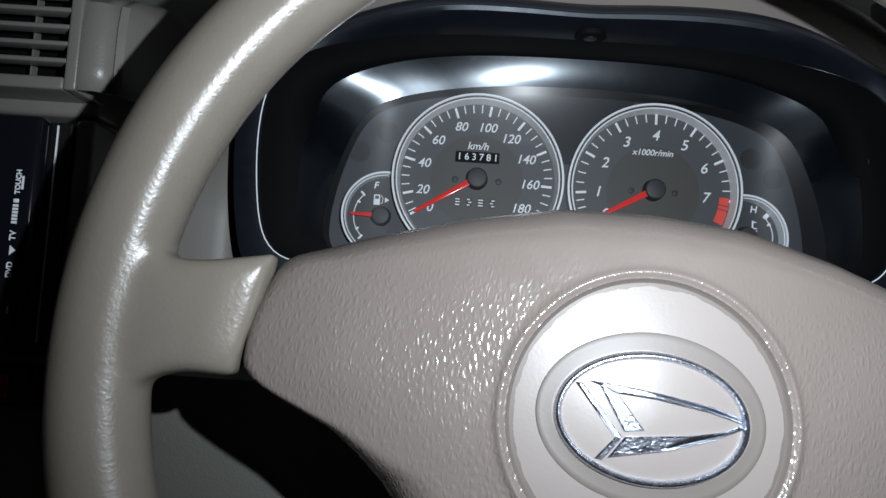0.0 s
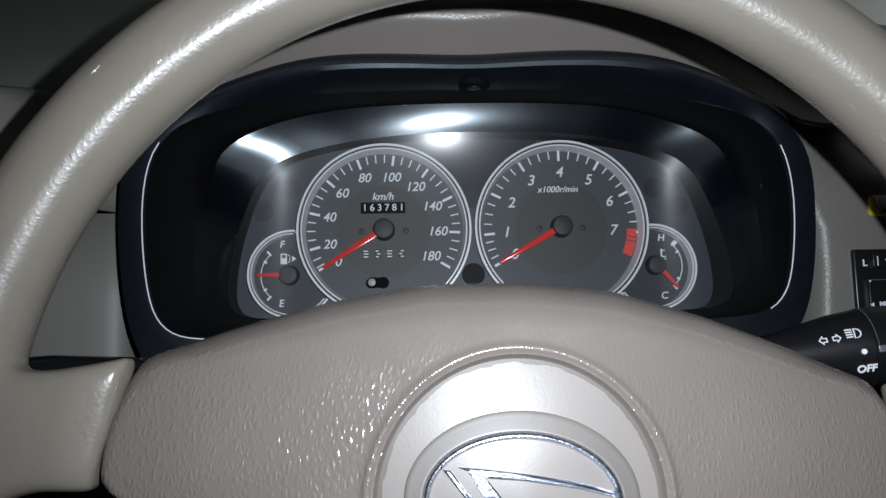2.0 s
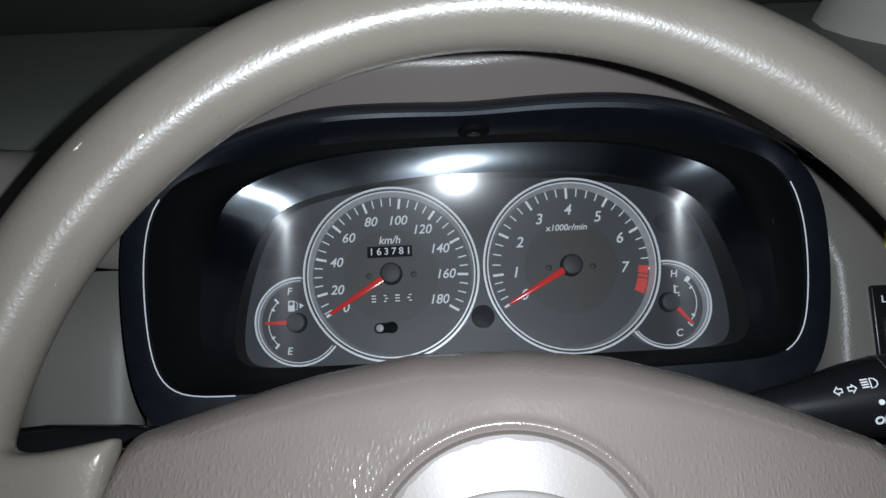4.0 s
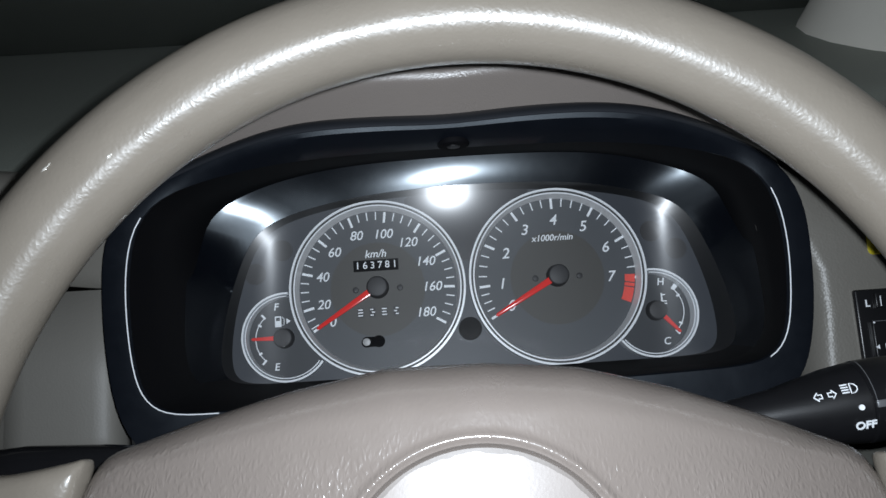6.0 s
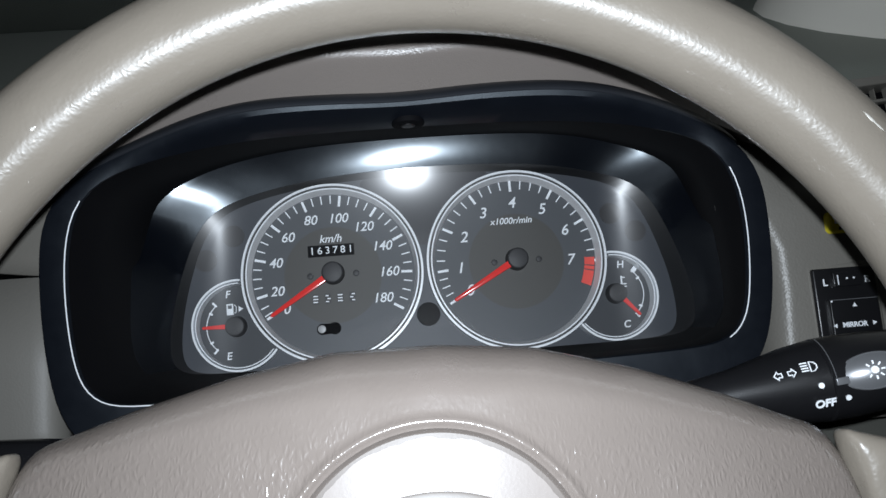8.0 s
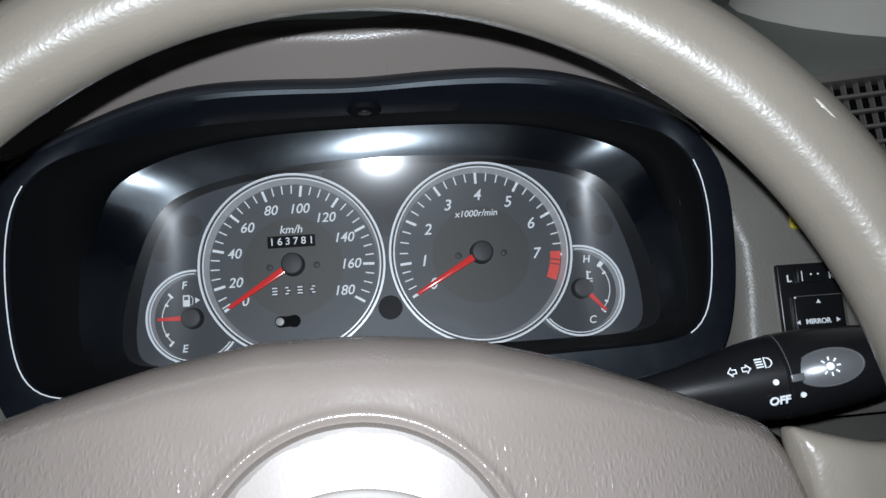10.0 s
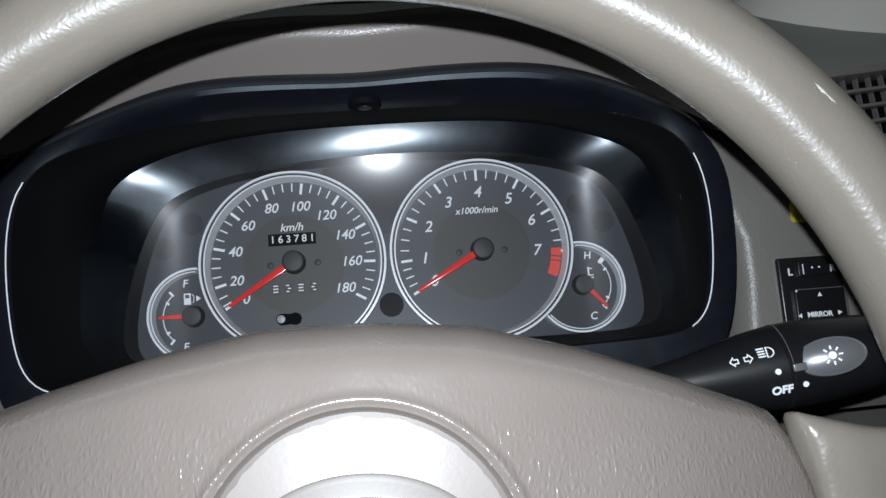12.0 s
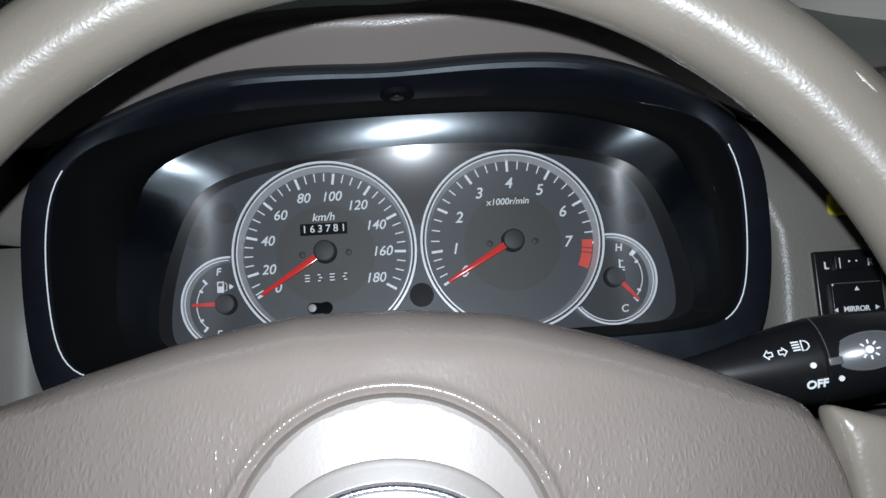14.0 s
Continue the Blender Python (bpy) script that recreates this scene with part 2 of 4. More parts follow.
def worn_disc():
    """Pearl paint on the hub disc, chipped away in a ragged band along its rim."""
    mat = shader("hub_disc_paint", (0.212, 0.187, 0.172), 0.30, bump=[("noise", 900, 0.00003)], vary=0.04, vary_scale=60)
    nt = mat.node_tree
    b = nt.nodes["Principled BSDF"]
    pos = nt.nodes.new("ShaderNodeTexCoord").outputs["Object"]

    def math_node(op, a, c=0.0):
        n = nt.nodes.new("ShaderNodeMath")
        n.operation = op
        for s, v in zip(n.inputs, (a, c)):
            if isinstance(v, (int, float)):
                s.default_value = v
            else:
                nt.links.new(v, s)
        return n.outputs[0]
    off = nt.nodes.new("ShaderNodeVectorMath")
    off.operation = "ADD"
    off.inputs[1].default_value = (0.0014, 0.0112, 0)
    nt.links.new(pos, off.inputs[0])
    flat = nt.nodes.new("ShaderNodeVectorMath")
    flat.operation = "MULTIPLY"
    flat.inputs[1].default_value = (1, 1, 0)
    nt.links.new(off.outputs[0], flat.inputs[0])
    far = nt.nodes.new("ShaderNodeVectorMath")
    far.operation = "LENGTH"
    nt.links.new(flat.outputs[0], far.inputs[0])
    noise_n = nt.nodes.new("ShaderNodeTexNoise")
    noise_n.inputs["Scale"].default_value = 170
    noise_n.inputs["Detail"].default_value = 5
    nt.links.new(pos, noise_n.inputs["Vector"])
    edge = math_node("ADD", far.outputs["Value"], math_node("MULTIPLY", math_node("SUBTRACT", noise_n.outputs["Fac"], 0.5), 0.0022))
    worn = math_node("GREATER_THAN", edge, 0.0388)
    mix = nt.nodes.new("ShaderNodeMix")
    mix.data_type = "RGBA"
    old = b.inputs["Base Color"].links[0].from_socket
    nt.links.new(worn, mix.inputs["Factor"])
    nt.links.new(old, mix.inputs["A"])
    mix.inputs["B"].default_value = (0.118, 0.100, 0.088, 1)
    nt.links.new(mix.outputs["Result"], b.inputs["Base Color"])
    rough = math_node("ADD", math_node("MULTIPLY", worn, 0.10), 0.39)
    nt.links.new(rough, b.inputs["Roughness"])
    return mat


HUB_PAINT = worn_disc()

# ---- instrument housing: bezel, tunnel and hood ----
def lid_front(u):
    return 0.0590 - 0.05 * u * u - 20 * u ** 4


def lid_edge(u):
    return 0.0802 - 0.22 * u * u - 30 * u ** 4


def lid_back(u):
    return 0.0622 - 0.5 * u * u - 28 * u ** 4


def opening(top, uc, half_top, half_bottom, bottom, w, r=0.022, n=(48, 14, 8, 30)):
    """A ring of points: along the top from left to right, down, along the bottom and up again."""
    pts = []
    for i in range(n[0]):
        u = -half_top + 2 * half_top * i / (n[0] - 1)
        pts.append((uc + u, top(u), w))
    v0 = top(half_top)

    def side(s):
        return half_top + (half_bottom - half_top) * math.sin(s * math.pi / 2)
    right = [(uc + side(i / n[1]), v0 + (bottom + r - v0) * i / n[1], w) for i in range(1, n[1])]
    corner = [(uc + half_bottom - r + r * math.cos(a), bottom + r - r * math.sin(a), w) for a in (math.pi / 2 * i / n[2] for i in range(n[2] + 1))]
    base = [(uc + (half_bottom - r) * (1 - 2 * i / n[3]), bottom, w) for i in range(1, n[3])]
    mirror = [(2 * uc - x, y, z) for x, y, z in right[::-1]]
    corner2 = [(2 * uc - x, y, z) for x, y, z in corner[::-1]]
    return pts + right + corner + base + corner2 + mirror, n[0]


binnacle = thing("instrument_binnacle", KM, "black plastic instrument hood with a deep tunnel and a painted highlight along its opening", "instrument hood")
UC = -0.0095         # middle of the opening


def barrel(v):
    """The sides of the opening bow outwards."""
    return 1 - (0.045 * (v / 0.038) ** 2 if v > 0 else 0.028 * (v / 0.05) ** 2)


front, NT = opening(lid_front, UC, 0.1712, 0.1712, -0.0680, 0.120, 0.018)
lip, _ = opening(lambda u: lid_front(u) - 0.0006, UC, 0.1720, 0.1720, -0.0688, 0.1215, 0.0185)
front, lip = ([(UC + (x - UC) * barrel(y), y, z) for x, y, z in ring] for ring in (front, lip))
middle, _ = opening(lid_edge, -0.001, 0.1680, 0.1700, -0.0645, 0.032, 0.024)
# the lower edge of the opening is not quite level
front, lip = ([(x, y + 0.019 * (x + 0.01) * max(0.0, min(1.0, (0.02 - y) / 0.08)), z) for x, y, z in ring] for ring in (front, lip))
back, _ = opening(lid_back, 0.0025, 0.1405, 0.1625, -0.0590, 0.012, 0.014)


def eased(ring, times=26):
    """The same ring with its corners rounded."""
    for _ in range(times):
        ring = [tuple((a[c] + 2 * b[c] + d[c]) / 4 for c in range(3)) for a, b, d in zip(ring[-1:] + ring[:-1], ring, ring[1:] + ring[:1])]
    return ring


front, lip, middle, back = eased(front, 8), eased(lip, 8), eased(middle, 10), eased(back, 9)


def cover_w(u, v):
    """The clear cover is a shallow dish: it leans out towards its top and its ends."""
    middle_w = 0.0142 + 0.020 * u - 0.14 * v + 2.45 * max(0.0, v + 0.016) ** 2
    end_w = 0.0114 + 0.05 * v + 1.45 * v * v
    g = max(0.0, min(1.0, (abs(u + 0.003) - 0.075) / 0.045))
    g = g * g * (3 - 2 * g)
    return middle_w + (end_w - middle_w) * g + 6.0 * max(0.0, abs(u + 0.003) - 0.1080) ** 2


back = [(x, y, cover_w(x, y)) for x, y, z in back]
deep, bend = [], []
for i, (m, b) in enumerate(zip(middle, back)):
    p, q = (tuple((r1[c] + r2[c]) / 2 for c in (0, 1)) for r1, r2 in ((middle[i - 1], back[i - 1]), (middle[(i + 1) % len(back)], back[(i + 1) % len(back)])))
    turn = math.degrees(math.atan2(abs(q[1] - p[1]), abs(q[0] - p[0])))      # 0 along the top, 90 down the sides
    gap = math.hypot(m[0] - b[0], m[1] - b[1])
    easy = gap * (0.25 + (0.085 if m[0] > 0 else 0.055) * min(1.0, turn / 55))
    steep = 0.0060 + 0.030 * (1 - max(0.0, min(1.0, (m[1] - 0.005) / 0.042)) ** 0.5)
    g = max(0.0, min(1.0, (turn - 60) / 25)) if m[1] > 0.0 else 1.0
    g = g * g * (3 - 2 * g)
    deep.append(easy + (steep - easy) * g)
    bend.append(0.45 - 0.35 * min(1.0, turn / 45))
middle = [(m[0], m[1], b[2] + d) for m, b, d in zip(middle, back, deep)]
part("tunnel", loft([front, middle], caps=False), DEEP, binnacle)
n_all = len(front)
# the glossy mask between the tunnel and the face, hollow in section
mask = []
for f in (0.0, 0.15, 0.3, 0.45, 0.6, 0.75, 0.9, 1.0):
    mask.append([(b[0] + (a[0] - b[0]) * f, b[1] + (a[1] - b[1]) * f, b[2] + (a[2] - b[2]) * ((1 - c) * f + c * f * f)) for a, b, c in zip(middle, back, bend)])
SIDE = 18
keep = list(range(n_all - SIDE, n_all)) + list(range(NT + SIDE))
part("glossy_mask", loft([[row[i] for i in keep] for row in mask], closed=False), GLOSS, binnacle, "glossy black mask over the dials")
rest = list(range(NT + SIDE - 1, n_all - SIDE + 1))
part("tunnel_side", loft([[row[i] for i in rest] for row in mask], closed=False), DEEP, binnacle)
part("face_skirt", loft([back, [(x, y, -0.004) for x, y, z in back]], caps=False), SKIRT, binnacle)

# the bezel round the opening, rising to a wavy lip over it
def lip_top(u):
    return 0.0672 + 0.012 * max(-0.05, min(0.05, u)) - 0.0020 * math.exp(-((u + 0.011) / 0.022) ** 2) - 2.0 * max(0, abs(u + 0.010) - 0.06) ** 2


def lip_out(u):
    f = max(0.0, min(1.0, (abs(u) - 0.08) / 0.09))
    return 0.141 - 0.020 * f * f * (3 - 2 * f)


outer = []
for i, (x, y, z) in enumerate(front):
    if i < NT:
        u = UC + (x - UC) * 1.10
        outer.append((u, lip_top(u), lip_out(u)))
    else:
        f = min(1.0, max(0.0, (0.042 - y) / 0.05))
        f = f * f * (3 - 2 * f)
        away = 1 if x > UC else -1
        g = max(0.0, min(1.0, (-0.045 - y) / 0.024))
        outer.append((x + away * (0.018 - 0.004 * f + 0.003 * g) * (1 - 0.5 * g * g), y - 0.004 * f - 0.020 * g, 0.121 - 0.001 * f))


outer = eased(outer, 6)


def between(a, b, f, lift):
    return [(p[0] + (q[0] - p[0]) * f, p[1] + (q[1] - p[1]) * f, p[2] + (q[2] - p[2]) * math.sin(f * math.pi / 2) + lift) for p, q in zip(a, b)]


outer_b = [(x * 1.004, y, z - 0.016) for x, y, z in outer]
part("bezel_frame", loft([front, lip] + [between(lip, outer, f, 0.0006) for f in (0.25, 0.5, 0.75)] + [outer, outer_b], caps=False), BLACK, binnacle)
# highlight on the glossy black edge, built in as a bright bead
ends = lip[NT + 1:]
for bead in ([p for p in ends if p[0] > 0.142], [p for p in ends if p[0] < -0.128]):
    part("edge_highlight", tube([(x + (0.0004 if x > 0 else -0.0004), y - 0.0002, 0.1222) for x, y, z in bead], 0.00034), RINGW, binnacle, "thin bright line painted in for the highlight on the opening's edge")
lipline = outer[:NT]
roll = []
for a in range(8):
    t = a / 7 * math.pi * 0.85
    roll.append([(x, y + 0.0045 * (1 - math.cos(t)) * 0.9, z + 0.0026 * math.sin(t) - 0.0042 * (1 - math.cos(t))) for x, y, z in lipline])
part("hood_lip", loft(roll, closed=False), shader("lip_satin_black", (0.022, 0.024, 0.029), 0.40, vary=0.1, vary_scale=40), binnacle, "satin black rolled lip")
bm = disc(0, 0, 0, 0.003, 0.0085, 32, 0.0012)
bmesh.ops.transform(bm, matrix=Matrix.Translation((-0.008, 0.0612, 0.125)) @ Matrix.Rotation(radians(91), 4, "X"), verts=bm.verts)
screw = part("screw_cap", bm, DEEP, binnacle, "round black screw recess")
bm = disc(0, 0, 0.003, 0.0034, 0.0035, 24, 0.0003)
bmesh.ops.transform(bm, matrix=Matrix.Translation((-0.008, 0.0612, 0.125)) @ Matrix.Rotation(radians(91), 4, "X"), verts=bm.verts)
part("screw_head", bm, shader("screw_steel", (0.008, 0.008, 0.009), 0.5, 0.0, vary=0.1), screw)

# ---- instrument cluster ----
cluster = thing("instrument_cluster", KM, "grey analogue instrument cluster with white-ringed dials and red needles", "instrument cluster")
bm = slab([(x, y) for x, y, z in back], -0.012, -0.0008)
part("face_plate", bm, FACE, cluster, smooth=False)

SA, TA = -1.2604 * k, 1.2604 * k


def raised(x, y, r, lift=0.012):
    """Rings stand proud of the dials and lean towards the driver's eye."""
    return x - lift * (x + 0.020), y - lift * (y + 0.055), r * (1 - lift)


def dial(cx, r_ring, name):
    well = part(name, disc(cx, 0, -0.002, 0.0002, r_ring * 0.952, 96), DIAL, cluster)
    part("centre_field", disc(cx, -0.001, 0.0, 0.0004, 0.66 * k, 72), DIAL_DARK, well)
    # two bright lines with a dark groove between
    x, y, r = raised(cx, 0.0, r_ring)
    part("dial_ring", annulus(x, y, r * 0.976, r, 0.0100, n=128, thick=0.0105), RINGW, cluster, "bright silver outer ring")
    part("ring_groove", annulus(x, y, r * 0.953, r * 0.976, 0.0088, n=128, thick=0.0090), CAP, cluster)
    part("inner_ring", annulus(x, y, r * 0.938, r * 0.953, 0.0094, n=128, thick=0.0020), RINGW, cluster)
    flank = []
    for q, z in ((0.938, 0.0090), (0.932, 0.0070), (0.910, 0.0003)):
        flank.append([(x + r * q * math.cos(2 * math.pi * i / 96), y + r * q * math.sin(2 * math.pi * i / 96), z) for i in range(96)])
    part("dial_flank", loft(flank, caps=False), FLANK, cluster)
    return well


def tick(well, cx, r, ang, length, width, mat=None):
    c, s = math.cos(radians(ang)), math.sin(radians(ang))
    bm = box(-length / 2, length / 2, -width / 2, width / 2, 0.0004, 0.0008)
    bmesh.ops.transform(bm, matrix=Matrix.Translation((cx + r * c, r * s, 0)) @ Matrix.Rotation(radians(ang), 4, "Z"), verts=bm.verts)
    part("tick", bm, mat or PRINT, well, smooth=False)


speedo = dial(SA, 1.228 * k, "speedometer_face")
def speed_angle(v):
    """The scale is squeezed below 20."""
    return 194.44 - 1.40885 * (v - 20) if v >= 20 else 194.44 + 0.85 * (20 - v)


for v in [0, 3, 10] + list(range(20, 181, 5)):
    ang = speed_angle(v)
    if v % 20 == 0:
        tick(speedo, SA, 1.0 * k, ang, 0.15 * k, 0.034 * k)
    else:
        tick(speedo, SA, 1.02 * k, ang, 0.115 * k, 0.016 * k)
for v in range(0, 181, 20):
    a = radians(speed_angle(v) + (3 if v == 0 else 0))
    r = 0.79 * k if v < 100 else 0.755 * k
    part("numeral", letters(str(v), 0.182 * k, at(SA + r * math.cos(a), r * math.sin(a), 0.0006), shear=0.22, bold=0.00008), PRINT, speedo)
part("unit_writing", letters("km/h", 0.15 * k, at(SA - 0.01 * k, 0.474 * k, 0.0006), shear=0.22, bold=0.00008), PRINT, speedo)

tach = dial(TA, 1.243 * k, "tachometer_face")
def rev_angle(v):
    """The scale is squeezed below 1."""
    return 216.56 - 31.618 * v if v >= 1 else 184.94 + 24.5 * (1 - v)


for i in range(29):
    v = i / 4
    ang = rev_angle(v)
    if i % 4 == 0:
        tick(tach, TA, 1.03 * k, ang, 0.15 * k, 0.034 * k)
    else:
        tick(tach, TA, 1.045 * k, ang, 0.115 * k, 0.016 * k)
for v in range(0, 8):
    a = radians(rev_angle(v))
    r = 0.79 * k if v else 0.78 * k
    if v == 7:
        r = 0.745 * k
    part("numeral", letters(str(v), 0.21 * k, at(TA + r * math.cos(a), r * math.sin(a), 0.0006), shear=0.22, bold=0.0001), PRINT, tach)
part("unit_writing", letters("x1000r/min", 0.125 * k, at(TA - 0.03 * k, 0.54 * k, 0.0006), shear=0.22, bold=0.00008), PRINT, tach)
for a0, a1 in ((-2.5, -8.5), (-9.3, -12.0), (-12.8, -24.0)):
    part("red_zone", annulus(TA, 0, 0.945 * k, 1.085 * k, 0.0009, a1, a0, 10, 0.0004), REDZ, tach, "red warning band")

# needles
def needle(cx, cy, ang, length, tail, width, cap_r, cap_h, name="needle"):
    bm = slab([(-tail, -width), (length * 0.97, -width * 0.5), (length, 0), (length * 0.97, width * 0.5), (-tail, width)], 0.0058, 0.0074, 0.0004)
    for v in bm.verts:
        v.co.z -= min(0.115 * v.co.x, 0.0048)
    bmesh.ops.transform(bm, matrix=at(cx, cy, 0, ang), verts=bm.verts)
    nd = part(name, bm, RED, cluster, "red needle")
    part("needle_cap", disc(cx, cy, 0.0004, cap_h, cap_r, 40, 0.0012, cap_r * 0.92), CAP, nd, "round black cap")


needle(SA, 0.0, 211.3, 1.02 * k, 0.0, 0.0024, 0.158 * k, 0.0085)
needle(TA, 0.0, 209.3, 1.04 * k, 0.0, 0.0024, 0.158 * k, 0.0085)
for cx in (SA, TA):
    for dx in (-0.31, 0.31):
        part("stop_pin", disc(cx + dx * k, -0.02 * k, 0, 0.0014, 0.042 * k, 20, 0.0004), CAP, cluster)

# odometer
part("odometer_window", box(SA - 0.325 * k, SA + 0.305 * k, 0.235 * k, 0.395 * k, 0.0003, 0.0007), DEEP, cluster, smooth=False)
for i, ch in enumerate("163781"):
    part("odometer_digit", letters(ch, 0.138 * k, at(SA + (-0.265 + 0.104 * i) * k, 0.315 * k, 0.0009), bold=0.00006), PRINT, cluster)
for i in range(4):
    cx = SA + (-0.255 + 0.165 * i) * k
    win = part("trip_window", box(cx - 0.042 * k, cx + 0.042 * k, -0.408 * k, -0.272 * k, 0.0003, 0.0007), CAP, cluster, smooth=False)
    for j in range(3):
        y = (-0.30 - 0.04 * j) * k
        x0, x1 = ((0.034, 0.030), (0.030, 0.012), (0.034, 0.034), (0.010, 0.034))[(i + 2 * j) % 4]
        part("trip_mark", box(cx - x0 * k, cx + x1 * k, y - 0.008 * k, y + 0.008 * k, 0.0007, 0.0009), PRINT, win, smooth=False)
def stem_ring(f, r):
    """A ring round the slanting reset stem, f of the way up."""
    return [(SA + (-0.02 - 0.145 * f) * k + r * math.cos(a), -0.745 * k - 0.015 * k * f + r * math.sin(a), 0.016 * f) for a in (2 * math.pi * i / 28 for i in range(28))]


# the slant of the black stem also fills in its shadow on the dial
stem = part("trip_reset_stem", loft([stem_ring(0, 0.084 * k), stem_ring(0.08, 0.080 * k), stem_ring(0.12, 0.066 * k), stem_ring(0.97, 0.070 * k), stem_ring(1.0, 0.064 * k)]), DEEP, cluster, "short black reset stem, slanted to take in the shadow beside it")
part("stem_tip", loft([stem_ring(1.0, 0.052 * k), stem_ring(1.02, 0.050 * k), stem_ring(1.03, 0.030 * k)]), shader("stem_grey", (0.32, 0.32, 0.32), 0.4, vary=0.05), stem)
part("blank_cap", disc(-0.01 * k, -0.655 * k, -0.001, 0.0012, 0.160 * k, 40, 0.0005), BLANK, cluster, "round black blank cap", smooth=False)

# small gauges
for sgn, words in ((-1, ("F", "E")), (1, ("H", "C"))):
    cx, cy, R = sgn * 2.55 * k, -0.607 * k, 0.617 * k
    part("gauge_face", disc(cx, cy, -0.002, 0.0001, R * 0.93, 64), GAUGE, cluster)
    big = 1.2604 * k * sgn
    # the arc that lies outside the large ring
    hit = [a for a in range(0, 360, 2) if math.hypot(cx + R * math.cos(radians(a)) - big, cy + R * math.sin(radians(a))) > 1.236 * k]
    if sgn > 0:
        lo, hi = min(a if a < 180 else a - 360 for a in hit), max(a if a < 180 else a - 360 for a in hit)
    else:
        lo, hi = min(hit), max(hit)
    gx, gy, gr = raised(cx, cy, R)
    part("gauge_ring", annulus(gx, gy, gr * 0.957, gr, 0.0100, lo, hi, 72, 0.0105), RINGW, cluster, "bright silver gauge ring")
    part("gauge_inner_ring", annulus(gx, gy, gr * 0.903, gr * 0.925, 0.0094, lo + 2, hi - 2, 72, 0.0095), RINGW, cluster)
    mid = 180 if sgn < 0 else 0
    hub = (sgn * 2.585 * k, -0.62 * k if sgn < 0 else -0.578 * k)
    part("gauge_scale", annulus(hub[0], hub[1], 0.390 * k, 0.402 * k, 0.0005, mid - 48, mid + 48, 30, 0.0003), PRINT, cluster)
    for a in (-48, -30, 0, 30, 48):
        c = 0.43 if abs(a) == 48 else 0.41
        bm = box(c * k - 0.05 * k, c * k + 0.03 * k * (abs(a) == 48), -0.014 * k, 0.014 * k, 0.0002, 0.0006)
        bmesh.ops.transform(bm, matrix=at(hub[0], hub[1], 0, mid + a), verts=bm.verts)
        if abs(a) != 0:
            part("gauge_tick", bm, PRINT, cluster, smooth=False)
        else:
            bm.free()
    if sgn > 0:
        bm = box(0.39 * k, 0.465 * k, -0.03 * k, 0.03 * k, 0.0006, 0.0009)
        bmesh.ops.transform(bm, matrix=at(hub[0], hub[1], 0, 47), verts=bm.verts)
        part("hot_block", bm, PRINT, cluster, smooth=False)
    part("gauge_letter", letters(words[0], 0.14 * k, at(sgn * 2.69 * k, -0.185 * k, 0.0006), shear=0.15, bold=0.00008), PRINT, cluster)
    part("gauge_letter", letters(words[1], 0.14 * k, at(sgn * 2.70 * k, -1.01 * k, 0.0006), shear=0.15, bold=0.00008), PRINT, cluster)
    needle(hub[0], hub[1], 179 if sgn < 0 else -47, 0.44 * k, 0, 0.0018, 0.142 * k, 0.0075)
# fuel pump and coolant signs
px, py = -2.66 * k, -0.385 * k
sign = part("fuel_pump_sign", box(px - 0.05 * k, px + 0.04 * k, py - 0.075 * k, py + 0.075 * k, 0.0003, 0.0006, 0.0001), PRINT, cluster)
part("sign_window", box(px - 0.032 * k, px + 0.022 * k, py + 0.01 * k, py + 0.055 * k, 0.0006, 0.0008), DIAL, sign)
part("sign_hose", tube([(px + 0.05 * k, py - 0.05 * k, 0.0005), (px + 0.075 * k, py - 0.05 * k, 0.0005), (px + 0.08 * k, py + 0.03 * k, 0.0005), (px + 0.055 * k, py + 0.06 * k, 0.0005)], 0.0003, 6), PRINT, sign)
part("sign_arrow", slab([(px + 0.11 * k, py - 0.04 * k), (px + 0.17 * k, py), (px + 0.11 * k, py + 0.04 * k)], 0.0003, 0.0006), PRINT, sign, smooth=False)
px, py = 2.69 * k, -0.40 * k
sign = part("coolant_sign", box(px - 0.012 * k, px + 0.012 * k, py - 0.05 * k, py + 0.060 * k, 0.0003, 0.0006, 0.0001), PRINT, cluster)
for j in range(2):
    part("sign_wave", box(px - 0.065 * k, px + 0.065 * k, py - (0.06 + 0.035 * j) * k, py - (0.045 + 0.035 * j) * k, 0.0003, 0.0006), PRINT, sign, smooth=False)
part("sign_notch", box(px + 0.01 * k, px + 0.05 * k, py + 0.03 * k, py + 0.045 * k, 0.0003, 0.0006), PRINT, sign, smooth=False)
# dark warning lamp fields
for u, v in ((-2.58, 0.61), (-2.96, 0.30), (2.64, 0.55), (2.97, 0.28)):
    part("warning_lamp", disc(u * k, v * k, -0.001, -0.0002, 0.15 * k, 32), LAMP_SMOKE, cluster, "unlit smoked warning lamp")
# smoked panel between the tops of the dials
pts = [(-0.82 * k, 1.10 * k), (-0.82 * k, 1.23 * k), (-0.74 * k, 1.29 * k), (0.60 * k, 1.29 * k), (0.95 * k, 1.275 * k), (0.95 * k, 1.10 * k), (0.25 * k, 0.62 * k), (0.08 * k, 0.3 * k), (-0.08 * k, 0.3 * k), (-0.25 * k, 0.62 * k)]
part("smoked_panel", slab(pts, -0.002, -0.0002), shader("smoke_blue_black", (0.008, 0.009, 0.014), 0.3, vary=0.1), cluster, "smoked dark panel between the dials", smooth=False)
rows = []
for f in range(15):
    f = f / 14
    rows.append([(x * f - 0.0005 * (1 - f), y * f - 0.004 * (1 - f), 0) for x, y, z in back])
